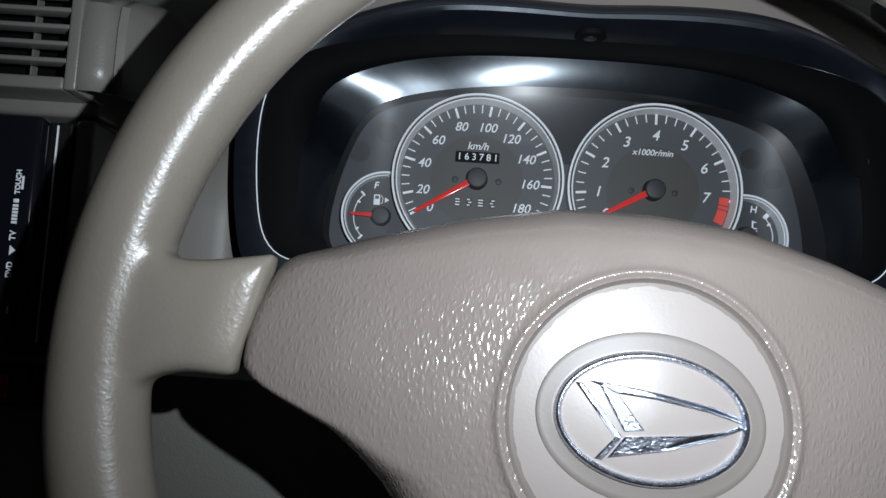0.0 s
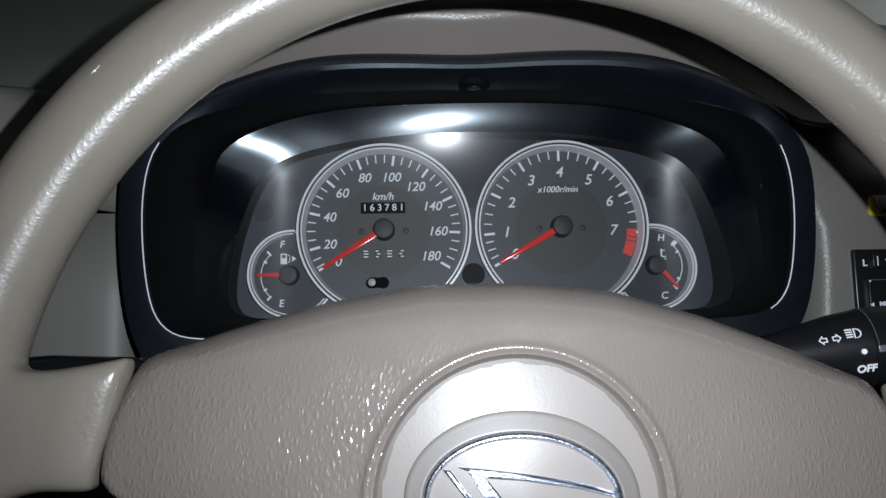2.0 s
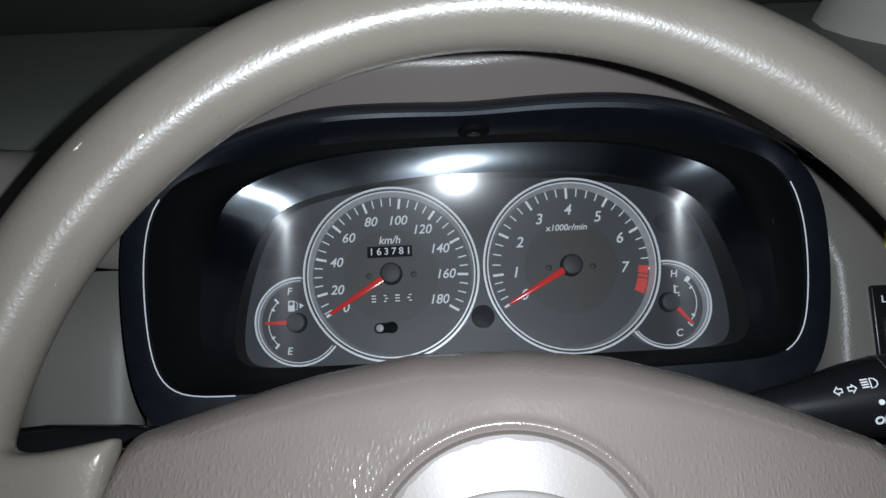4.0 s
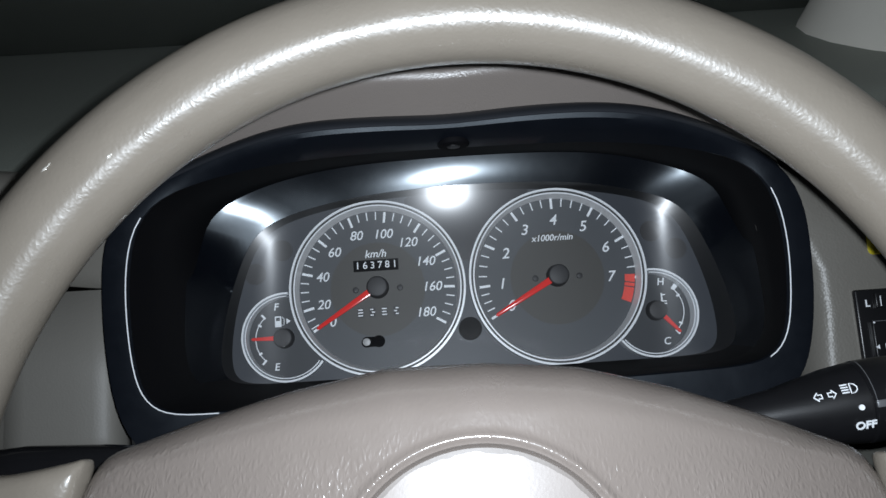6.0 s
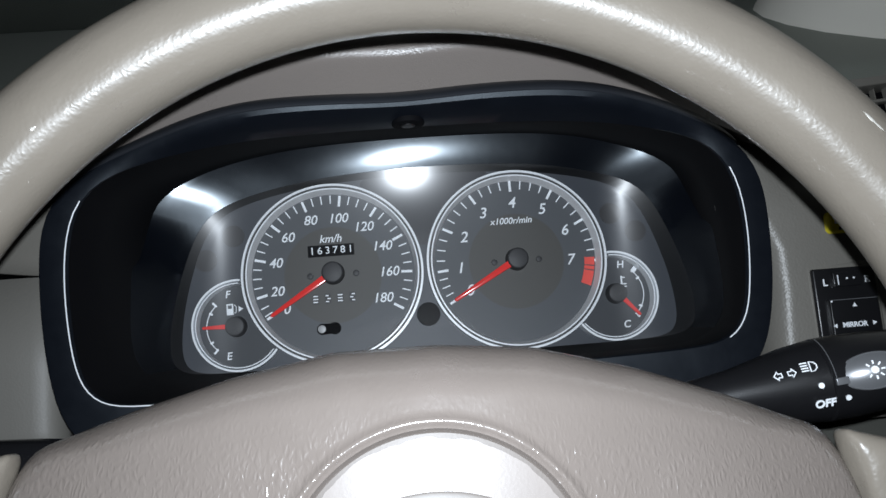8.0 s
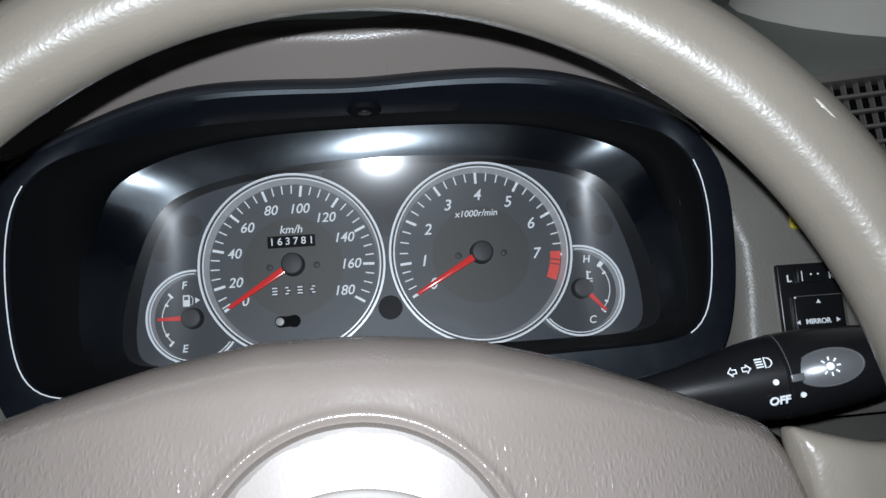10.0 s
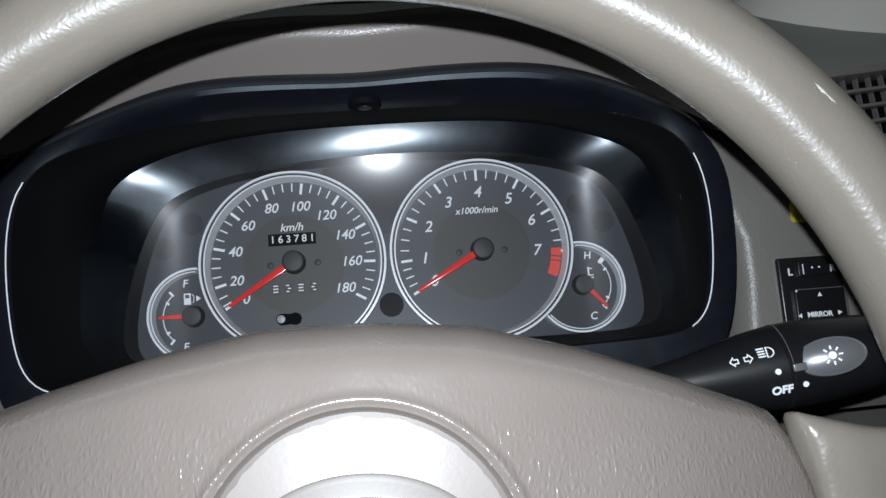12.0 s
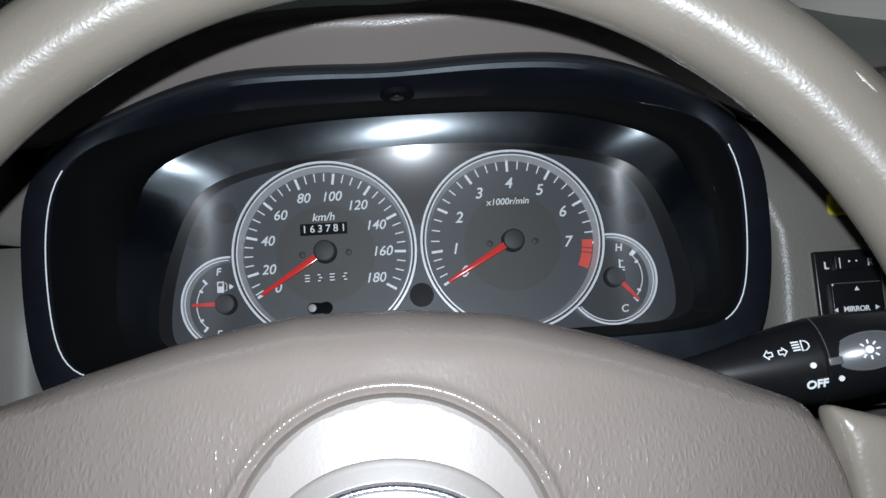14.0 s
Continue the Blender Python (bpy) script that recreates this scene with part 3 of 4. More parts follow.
rows = [[(x, y, cover_w(x, y) - 0.0004) for x, y, z in row] for row in rows]
bm = loft(rows, caps=False)
bmesh.ops.remove_doubles(bm, verts=bm.verts, dist=1e-6)
cover = part("clear_cover", bm, CLEAR, cluster, "clear plastic cover")
cover.visible_shadow = False

# ---- steering wheel ----
wheel = thing("steering_wheel", WM, "beige leather-covered steering wheel with a padded hub and worn patches", "steering wheel")
R0, R1, R2 = 0.1738, 0.0164, 0.0158      # ring, tube across and tube in depth
bm = bmesh.new()
rings = []
for i in range(180):
    a = 2 * math.pi * i / 180
    c, s = math.cos(a), math.sin(a)
    rings.append([(0.0003 + (R0 + R1 * math.cos(b)) * c, -0.0019 + (R0 + R1 * math.cos(b)) * s, 0.0035 + 0.0187 * R0 * c + R2 * math.sin(b)) for b in (2 * math.pi * j / 28 for j in range(28))])
rings.append(rings[0])
bm = loft(rings, caps=False)
bmesh.ops.remove_doubles(bm, verts=bm.verts, dist=1e-7)


def along_rows(rows, x):
    """A value read between rows of (x, value) in rising order."""
    for (a, p), (b, q) in zip(rows, rows[1:]):
        if x <= b:
            return p + (q - p) * max(0.0, (x - a) / (b - a))
    return rows[-1][1]


# the seam between pad and spoke, and the spoke's upper edge
SEAM = [(-0.012, 0.1258), (0.0, 0.1260), (0.0055, 0.1254), (0.0145, 0.1233), (0.0205, 0.1208), (0.0262, 0.1180)]
SPOKE_TOP = [(0.118, 0.0278), (0.1215, 0.0268), (0.129, 0.0243), (0.1376, 0.0223), (0.146, 0.0208), (0.154, 0.0208), (0.158, 0.0240), (0.164, 0.0340), (0.172, 0.0420)]


def spoke(bm, sgn):
    """A rounded bar from the hub to the rim, curved along the pad and wider where it meets the rim."""
    secs = []
    for i in range(22):
        f = i / 21
        hw = (0.0105 - 0.001 * f) * (0.72 + 0.28 * min(1.0, f / 0.2))
        cw = 0.0035 - 0.0015 * f
        low = -0.0150 - 0.025 * max(0, (f - 0.22) / 0.78) ** 2.6
        sec = []
        for j in range(40):
            b = 2 * math.pi * j / 40
            c, s = math.cos(b), math.sin(b)
            e = 0.45
            top = along_rows(SPOKE_TOP, 0.122 + 0.050 * f)
            v = (top + low) / 2 + (top - low) / 2 * math.copysign(abs(c) ** e, c)
            u = (along_rows(SEAM, v) + 0.0009) * (1 - f) + 0.172 * f
            sec.append((sgn * u, v, cw + hw * math.copysign(abs(s) ** e, s)))
        secs.append(sec if sgn > 0 else sec[::-1])
    got = loft(secs)
    me = bpy.data.meshes.new("tmp")
    got.to_mesh(me)
    got.free()
    bm.from_mesh(me)
    bpy.data.meshes.remove(me)


spoke(bm, -1)
spoke(bm, 1)
rim = part("rim", bm, RIM, wheel, "beige leather rim with side spokes")
mod = rim.modifiers.new("blend", "REMESH")
mod.mode, mod.voxel_size, mod.use_smooth_shade = "VOXEL", 0.0017, True
mod = rim.modifiers.new("soften", "SMOOTH")
mod.factor, mod.iterations = 0.5, 14

# pale scuffs in the leather of the rim
SCUFF = shader("scuffed_leather", (0.45, 0.43, 0.39), 0.18, bump=[("noise", 900, 0.0003)], vary=0.2, vary_scale=500, spec=0.8)
for a, lean, size in ((41.7, 78, 0.0075), (134.2, 113, 0.0022), (139.5, 70, 0.0034)):
    c, b = radians(a), radians(lean)
    rings = [[(size * f * (1 - 0.25 * math.cos(6 * j)), 0.0006 * g * math.cos(j) * (1 + 0.3 * math.sin(3 * f)), 0.00025 * g * math.sin(j)) for j in (2 * math.pi * i / 8 for i in range(8))] for f, g in ((-0.5, 0.05), (-0.35, 0.8), (-0.1, 0.5), (0.15, 1.0), (0.38, 0.6), (0.5, 0.05))]
    out = Vector((math.cos(b) * math.cos(c), math.cos(b) * math.sin(c), math.sin(b)))
    along = Vector((-math.sin(c), math.cos(c), 0))
    m = Matrix((along, out.cross(along), out)).transposed().to_4x4()
    m.translation = Vector((0.0003 + R0 * math.cos(c), -0.0019 + R0 * math.sin(c), 0.0035 + 0.0187 * R0 * math.cos(c))) + out * 0.0161
    bm = loft(rings)
    bmesh.ops.transform(bm, matrix=m, verts=bm.verts)
    part("scuff", bm, SCUFF, rim, "pale shiny scuff")

# the hub pad: a dome over an outline, in rings round the emblem
HC = Vector((-0.0014, -0.0112))
HS = 0.956
TOP = [(0.0, 0.0535), (0.03, 0.0520), (0.06, 0.0455), (0.09, 0.0365), (0.110, 0.0294), (0.1180, 0.0264)]
LOW = [(0.1213, 0.0205), (0.1233, 0.0145), (0.1254, 0.0055), (0.1260, 0.0), (0.1258, -0.0120), (0.1205, -0.0158), (0.0945, -0.0262), (0.086, -0.0325), (0.079, -0.0395), (0.0714, -0.048), (0.064, -0.058), (0.057, -0.072), (0.050, -0.086), (0.03, -0.096), (0.0, -0.099)]
half = TOP + LOW
outline = [Vector((x, y)) for x, y in half] + [Vector((-x, y)) for x, y in half[-2:0:-1]]


def reach(a):
    """How far the outline lies from the hub's centre in the direction a."""
    d = Vector((math.cos(a), math.sin(a)))
    best = 0
    for p, q in zip(outline, outline[1:] + outline[:1]):
        e = q - p
        det = d.x * -e.y + e.x * d.y
        if abs(det) < 1e-12:
            continue
        o = p - HC
        t = (o.x * -e.y + e.x * o.y) / det
        s = (d.x * o.y - d.y * o.x) / det
        if t > 0 and -1e-6 <= s <= 1 + 1e-6:
            best = max(best, t)
    return best


NA = 288
far = [reach(2 * math.pi * i / NA) for i in range(NA)]
for _ in range(1):
    far = [(far[i - 1] + 2 * far[i] + far[(i + 1) % NA]) / 4 for i in range(NA)]


def pad_height(rho, s, edge, a):
    w = 0.0335 - 0.0046 * (rho / 0.043) ** 1.5
    soft = 0.016 if abs(math.cos(a)) < 0.93 else 0.004 + 0.012 * max(0, (1 - abs(math.cos(a))) / 0.07)
    d = max(0.0, rho - 0.0455)
    extra = max(0.0, math.sin(a)) ** 1.5 * (0.05 * d + 5 * d * d)
    w -= extra
    if edge < soft:
        q = 1 - edge / soft
        w -= (1 - math.sqrt(max(0, 1 - q * q))) * max(0.006, soft * 1.1 + 0.004 - extra)
    # groove, rolled lip and the flat disc inside it
    rho /= HS
    w += 0.0012 * math.exp(-((rho - 0.0452) / 0.0013) ** 2)
    if rho < 0.0430:
        w -= 0.0016 * min(1, (0.0430 - rho) / 0.0010)
    return w


radii = [0.0001, 0.010, 0.020, 0.026, 0.030, 0.034, 0.037, 0.0385, 0.0392, 0.0400, 0.0410, 0.0418, 0.0422, 0.0427, 0.0431, 0.0435, 0.0440, 0.0445, 0.0450, 0.0455, 0.0461, 0.0468, 0.0476, 0.0485]
radii = [round(r * HS, 6) for r in radii]
rings = []
for r in radii:
    rings.append([(HC.x + r * math.cos(2 * math.pi * i / NA), HC.y + r * math.sin(2 * math.pi * i / NA), pad_height(r, 0, 9, 2 * math.pi * i / NA)) for i in range(NA)])
NR = 26
for j in range(1, NR + 1):
    f = j / NR
    f = 1 - (1 - f) ** 1.6
    ring = []
    for i in range(NA):
        a = 2 * math.pi * i / NA
        r = 0.0485 + (far[i] - 0.0485) * f
        ring.append((HC.x + r * math.cos(a), HC.y + r * math.sin(a), pad_height(r, f, far[i] - r, a)))
    rings.append(ring)
rings.append([(x, y, z - 0.012) for x, y, z in rings[-1]])
rings.append([(HC.x + (x - HC.x) * 0.97, HC.y + (y - HC.y) * 0.97, -0.016) for x, y, z in rings[-1]])
cut = radii.index(round(0.0431 * HS, 6))
part("hub_disc", loft(rings[:cut + 1], caps=False), HUB_PAINT, wheel, "smooth beige hub disc with chipped edge")
pad = part("hub_pad", loft(rings[cut:], caps=False), PAD, wheel, "grained beige vinyl hub pad")

# disc inside the hub ring, and the oval badge on it
EC = Vector((-0.0009, -0.0103))
EA, EB = 0.0276, 0.0184


def oval(a, b, n=96):
    return [(EC.x + a * math.cos(2 * math.pi * i / n), EC.y + b * math.sin(2 * math.pi * i / n)) for i in range(n)]


def dome(x, y, lift):
    """A point on the hub disc, lifted."""
    return (x, y, pad_height(math.hypot(x - HC.x, y - HC.y), 0, 9, 0) + lift)


prof = [(1.21, 1.34, -0.0005), (1.20, 1.325, 0.0002), (1.185, 1.30, 0.0004), (1.15, 1.22, 0.0003), (1.11, 1.14, 0.0002), (1.04, 1.05, 0.0002)]
part("badge_seat", loft([[dome(x, y, h) for x, y in oval(EA * a, EB * b)] for a, b, h in prof], caps=False), PAD_DISC, wheel, "oval seat of dull beige vinyl")
prof = [(1.04, 0.0002), (0.9, 0.0005), (0.7, 0.0006), (0.5, 0.0006), (0.25, 0.0006), (0.02, 0.0006)]
part("badge_field", loft([[dome(x, y, h) for x, y in oval(EA * a, EB * a)] for a, h in prof]), HUB_PAINT, wheel, "smooth beige field inside the badge")
badge = part("badge_ring", loft([[dome(x, y, h) for x, y in oval(EA - d, EB - d)] for d, h in ((-0.0006, 0.0), (-0.0005, 0.0010), (-0.0001, 0.0019), (0.0004, 0.0023), (0.0008, 0.0023), (0.0013, 0.0018), (0.0016, 0.0010), (0.0018, 0.0004))], caps=False), CHROME_DARK, wheel, "oval chrome ring")


def mark(x, y):
    return (EC.x + x * EA, EC.y + y * EB)


def ridge(pts, h):
    """A chrome bar with sloped sides, over a flat outline."""
    bm = slab(pts, 0.0003, h, 0.00045, 1)
    bmesh.ops.subdivide_edges(bm, edges=[e for e in bm.edges if e.calc_length() > 0.006], cuts=3)
    for v in bm.verts:
        v.co = dome(v.co.x, v.co.y, v.co.z)
    part("badge_stroke", bm, CHROME, badge, "chrome stroke of the badge", smooth=False)


ridge([mark(-0.58, 0.44), mark(-0.38, 0.31), mark(-0.09, -0.18), mark(-0.29, -0.23)], 0.0017)
ridge([mark(-0.67, 0.47), mark(-0.44, 0.46), mark(0.06, 0.40), mark(0.62, 0.29), mark(0.91, 0.17), mark(0.92, 0.10), mark(0.57, 0.21), mark(0.01, 0.31), mark(-0.37, 0.33)], 0.0019)
ridge([mark(-0.28, -0.31), mark(0.36, -0.18), mark(0.74, -0.06), mark(0.92, 0.08), mark(0.93, 0.01), mark(0.63, -0.21), mark(0.20, -0.43), mark(-0.43, -0.65)], 0.0019)
ridge([mark(-0.82, 0.42), mark(-0.75, 0.42), mark(-0.30, -0.33), mark(-0.48, -0.70), mark(-0.56, -0.69), mark(-0.38, -0.34)], 0.0015)
# column behind the wheel
col = thing("steering_column", WM, "dark beige plastic steering column shroud behind the wheel", "steering column")
part("shroud", box(-0.045, 0.045, -0.075, 0.025, -0.16, -0.022, 0.015), DASH, col)

# ---- stalks ----
def stalk(name, label, base, d, secs, mat):
    """A lever of round sections along d: rows of (distance, radius across, radius in depth)."""
    ob = thing(name, KM, label, "stalk")
    d = Vector(d).normalized()
    side = Vector((0, 0, 1)).cross(d).normalized()
    out = d.cross(side)
    rings = []
    for dist, r, q in secs:
        c = Vector(base) + d * dist
        rings.append([c + r * math.cos(2 * math.pi * j / 32) * side + q * math.sin(2 * math.pi * j / 32) * out for j in range(32)])
    part("lever", loft(rings), mat, ob)
    return ob, d, side, out


SB = Vector((0.146, -0.0815, 0.200))
lights, sd, sside, sout = stalk("light_stalk", "black plastic lighting stalk with white symbols and a grey push button", SB, (1, 0.10, 0.08),
    [(-0.10, 0.0055, 0.0055), (-0.06, 0.008, 0.008), (-0.035, 0.0105, 0.0105), (-0.012, 0.0152, 0.0146), (-0.0006, 0.0165, 0.0160), (0.0, 0.0158, 0.0152), (0.0008, 0.0167, 0.0162), (0.01, 0.0167, 0.0164), (0.02, 0.0161, 0.0163), (0.032, 0.0150, 0.0155), (0.042, 0.0135, 0.0140), (0.049, 0.0115, 0.011), (0.053, 0.006, 0.006)], SWITCH)


def on_stalk(dist, around, lift=0.0):
    """A pose on the lever's skin: dist along it, around in degrees from its front."""
    r = 0.0164 if dist > -0.01 else 0.0164 + (dist + 0.01) * 0.17
    a = radians(around)
    nrm = (sout * -math.cos(a) + sside * math.sin(a)).normalized()
    if nrm.z < 0:
        nrm = (sout * math.cos(a) + sside * math.sin(a)).normalized()
    up = nrm.cross(sd).normalized()
    c = SB + sd * dist + nrm * (r + lift)
    m = Matrix((sd, up, nrm)).transposed().to_4x4()
    m.translation = c
    return m


def flat_on(m, bm):
    bmesh.ops.transform(bm, matrix=m, verts=bm.verts)
    return bm


part("writing", flat_on(on_stalk(-0.0047, -27), letters("OFF", 0.0046, at(0, 0, 0), bold=0.00012)), PRINT, lights)
part("dot", flat_on(on_stalk(-0.0055, -1), disc(0, 0, -0.0004, 0.0003, 0.0011, 20)), PRINT, lights)
part("dot", flat_on(on_stalk(0.0042, -24), disc(0, 0, -0.0004, 0.0003, 0.0011, 20)), PRINT, lights)
arrow = [(-0.0035, 0), (-0.0008, 0.0024), (-0.0008, 0.0011), (0.0016, 0.0011), (0.0016, -0.0011), (-0.0008, -0.0011), (-0.0008, -0.0024)]
for sgn, dist in ((1, -0.0194), (-1, -0.0152)):
    pts = [(sgn * x * 0.62, y * 0.72) for x, y in arrow]
    m = on_stalk(dist, 23, 0.0002)
    part("turn_arrow", flat_on(m, tube([(x, y, 0) for x, y in pts], 0.00032, 6, True)), PRINT, lights)
m = on_stalk(-0.0077, 26, 0.0002) @ Matrix.Scale(0.82, 4)
part("beam_sign", flat_on(m, tube([(0.0, -0.0025, 0), (0.0018, -0.0022, 0), (0.0032, -0.0010, 0), (0.0034, 0.0006, 0), (0.0024, 0.0020, 0), (0.0004, 0.0026, 0)], 0.00035, 6, True)), PRINT, lights)
for i in range(4):
    part("beam_bar", flat_on(m, box(-0.0042, -0.0008, 0.0019 - 0.0013 * i, 0.0025 - 0.0013 * i, -0.0002, 0.0003)), PRINT, lights, smooth=False)
m = on_stalk(0.0151, 6, -0.0004) @ Matrix.Rotation(radians(-4), 4, "X") @ Matrix.Rotation(radians(-14), 4, "Y")
rings = [[(a * math.cos(2 * math.pi * i / 48), b * math.sin(2 * math.pi * i / 48), z) for i in range(48)] for a, b, z in [(0.0127, 0.0072, 0.0), (0.0125, 0.0071, 0.0019), (0.0120, 0.0068, 0.0022)] + [(0.0118 * q, 0.0066 * q, 0.0046 - 0.0025 * q * q) for q in (1.0, 0.9, 0.75, 0.6, 0.45, 0.3, 0.15, 0.03)]]
button = part("push_button", flat_on(m, loft(rings)), BUTTON, lights, "grey oval push button")
for i in range(8):
    bm = box(0.0022, 0.0036, -0.0003, 0.0003, 0.0042, 0.0047)
    bmesh.ops.transform(bm, matrix=m @ at(0, 0, 0, 45 * i), verts=bm.verts)
    part("lamp_ray", bm, PRINT, button, smooth=False)
part("lamp_dot", flat_on(m, disc(0, 0, 0.0042, 0.0048, 0.0014, 20)), PRINT, button)
rings = [on_stalk(0.0004, a, 0.0012).translation for a in range(4, 76, 6)]
part("collar_line", tube(rings, 0.00016, 6), BUTTON, lights, "thin pale joint of the collar")
part("collar_key", flat_on(on_stalk(0.0035, 0), box(-0.003, 0.002, -0.0014, 0.0014, -0.0015, 0.0004, 0.0003)), BUTTON, lights)

wiper, *_ = stalk("wiper_stalk", "glossy black wiper stalk beside the steering column", (-0.10, -0.0895, 0.195), (-1, 0.02, 0.06),
    [(0.0, 0.006, 0.006), (0.03, 0.008, 0.008), (0.06, 0.0105, 0.010), (0.09, 0.0115, 0.0105), (0.108, 0.010, 0.009), (0.113, 0.005, 0.005)], STALK_GLOSS)

# ---- dashboard ----
def panel(name, rows, label, mat=None, category="dashboard"):
    """A skin with thickness over rows of points in the frame of the instruments."""
    ob = thing(name, KM, label, category, kind="structure")
    bm = loft(rows, closed=False)
    p = part("panel", bm, mat or DASH, ob)
    s = p.modifiers.new("thick", "SOLIDIFY")
    s.thickness, s.offset = 0.003, 0
    return ob


def profile(us_ws, vs):
    return [[(u, v, w) for u, w in us_ws] for v in vs]


def rounded(u0, w0, u1, w1, n=6):
    return [(u0 + (u1 - u0) * math.sin(i / n * math.pi / 2), w0 + (w1 - w0) * (1 - math.cos(i / n * math.pi / 2))) for i in range(n + 1)]


# right of the instruments, with a rounded edge towards the bezel
def ease(a, b, x):
    f = max(0.0, min(1.0, (x - a) / (b - a)))
    return f * f * (3 - 2 * f)


edge = [(0.1785 + 0.011 * (1 - math.cos(i / 8 * math.pi / 2)), 0.080 + 0.022 * math.sin(i / 8 * math.pi / 2)) for i in range(9)]
vs = [-0.110, -0.095, -0.08, -0.065, -0.04, -0.0175, 0.0, 0.006, 0.012, 0.018, 0.024, 0.03, 0.036, 0.042, 0.05, 0.06, 0.075, 0.09, 0.105]
def bulge(v):
    return 0.0035 * math.exp(-((v + 0.030) / 0.03) ** 2)


rows = [[(u + bulge(v) * max(0, 1 - (u - 0.18) / 0.1) - 0.013 * ease(-0.006, 0.008, v) * ease(0.23, 0.19, u), v, w - 0.100 * ease(0.004, 0.044, v) * ease(0.19, 0.29, u)) for u, w in edge + [(0.205, 0.1025), (0.22, 0.102), (0.24, 0.100), (0.265, 0.098), (0.28, 0.096), (0.30, 0.095), (0.34, 0.088), (0.40, 0.075), (0.50, 0.05)]] for v in vs]
panel("dash_panel_right", rows, "beige grained plastic dashboard panel with a rounded edge", DASH_GRAIN)
# lower dashboard beneath it, set back; its dark tone includes the wheel's shadow
rows = [[(u, v, w) for u, w in ((0.10, 0.02), (0.18, 0.035), (0.24, 0.045), (0.34, 0.040), (0.50, 0.02))] for v in (-0.40, -0.30, -0.20, -0.15, -0.105)]
panel("dash_lower_right", rows, "grey-green lower dashboard panel, darkened to include the wheel's shadow", DASH_LOW)
# left of the instruments
rows = profile([(-0.1955, 0.082), (-0.196, 0.088), (-0.1972, 0.093), (-0.1995, 0.0965), (-0.203, 0.0985), (-0.208, 0.0995), (-0.218, 0.100), (-0.230, 0.1005), (-0.2425, 0.101), (-0.256, 0.1015)], [-0.100, -0.093, -0.089, -0.086, -0.08, -0.05, -0.0022])
rows = [[(u, v, w - 0.012 * ease(-0.085, -0.100, v)) for u, v, w in row] for row in rows]
panel("dash_panel_left", rows, "beige grained plastic dashboard panel below a joint", DASH_SOFT)
cheek = [(-0.194, 0.085), (-0.1955, 0.092), (-0.199, 0.097), (-0.204, 0.102), (-0.212, 0.117), (-0.220, 0.137), (-0.227, 0.158), (-0.231, 0.171), (-0.2335, 0.1765), (-0.2355, 0.1775), (-0.2368, 0.1755), (-0.2378, 0.1755), (-0.2395, 0.1785), (-0.244, 0.1812), (-0.2500, 0.1815), (-0.2545, 0.179)]
rows = profile(cheek, [-0.0015, 0.01, 0.02, 0.03, 0.04, 0.047, 0.054, 0.060, 0.066])
rows = [[(u, v, w - 0.10 * max(0.0, (v - 0.036) / 0.03) ** 2) for u, v, w in row] for row in rows]
panel("dash_panel_upper_left", rows, "beige grained plastic dashboard cheek beside the hood")

rows = [[(u, v, w + 0.092 * ease(-0.100, -0.135, v) - 0.06 * ease(-0.22, -0.40, v)) for u, w in ((-0.246, 0.080), (-0.20, 0.084), (-0.15, 0.085), (-0.08, 0.085), (0.0, 0.085), (0.08, 0.085), (0.14, 0.085), (0.184, 0.080))] for v in (-0.50, -0.40, -0.35, -0.30, -0.25, -0.20, -0.16, -0.14, -0.13, -0.122, -0.115, -0.108, -0.103, -0.098)]
panel("dash_panel_lower", rows, "dark grey-beige plastic dashboard panel under the instruments", DASH_LOW)

# cowl over the hood, dash top, windscreen and the closed cabin
rows = []
for s in range(36):
    row = []
    for i in range(41):
        u = -0.23 + 0.46 * i / 40
        base = lip_top(max(-0.176, min(0.176, u))) + 0.003
        fall = 1 - (abs(u) / 0.24) ** 3
        v1, w1 = base + 0.030 * fall + 0.002, 0.124 - 0.02 * (u / 0.2) ** 2
        brow = 0.0019 * fall
        if s < 24:
            # a hollow face under a slightly swollen brow
            g = s / 24
            v, w = base + g * (v1 - base), w1 + 0.006 * (1 - g) ** 1.6 + brow * math.exp(-((g - 1) / 0.11) ** 2)
        elif s < 33:
            q = (s - 24) / 8 * math.pi / 2
            v, w = v1 + 0.009 * math.sin(q), w1 + brow - 0.011 * (1 - math.cos(q))
        else:
            v, w = v1 + 0.009, w1 - 0.014 - 0.03 * (s - 32)
        row.append((u, v, w))
    rows.append(row)
cowl = panel("dash_cowl", rows, "beige grained cowl over the instrument hood", COWL)

top = thing("dash_top", Matrix.Identity(4), "dark grey-green dashboard top under the windscreen", "dashboard", kind="structure")
rows = []
for i in range(25):
    x = -0.75 + 1.5 * i / 24
    g = ease(0.22, 0.34, -x)
    h = ease(0.24, 0.30, x)
    rows.append([(x, y, z) for y, z in ((0.02 - 0.06 * g + 0.03 * h, 1.092 - 0.10 * g), (0.03 - 0.04 * g + 0.03 * h, 1.100 - 0.04 * g), (0.05 - 0.02 * g + 0.02 * h, 1.104 - 0.014 * g), (0.08 + 0.01 * h, 1.107), (0.2, 1.118), (0.34, 1.130), (0.40, 1.125), (0.44, 1.09))])
part("top_skin", loft(rows, closed=False), DASH_TOP, top)

lower = thing("dash_lower", Matrix.Identity(4), "dark beige lower dashboard and knee panel", "dashboard", kind="structure")
rows = []
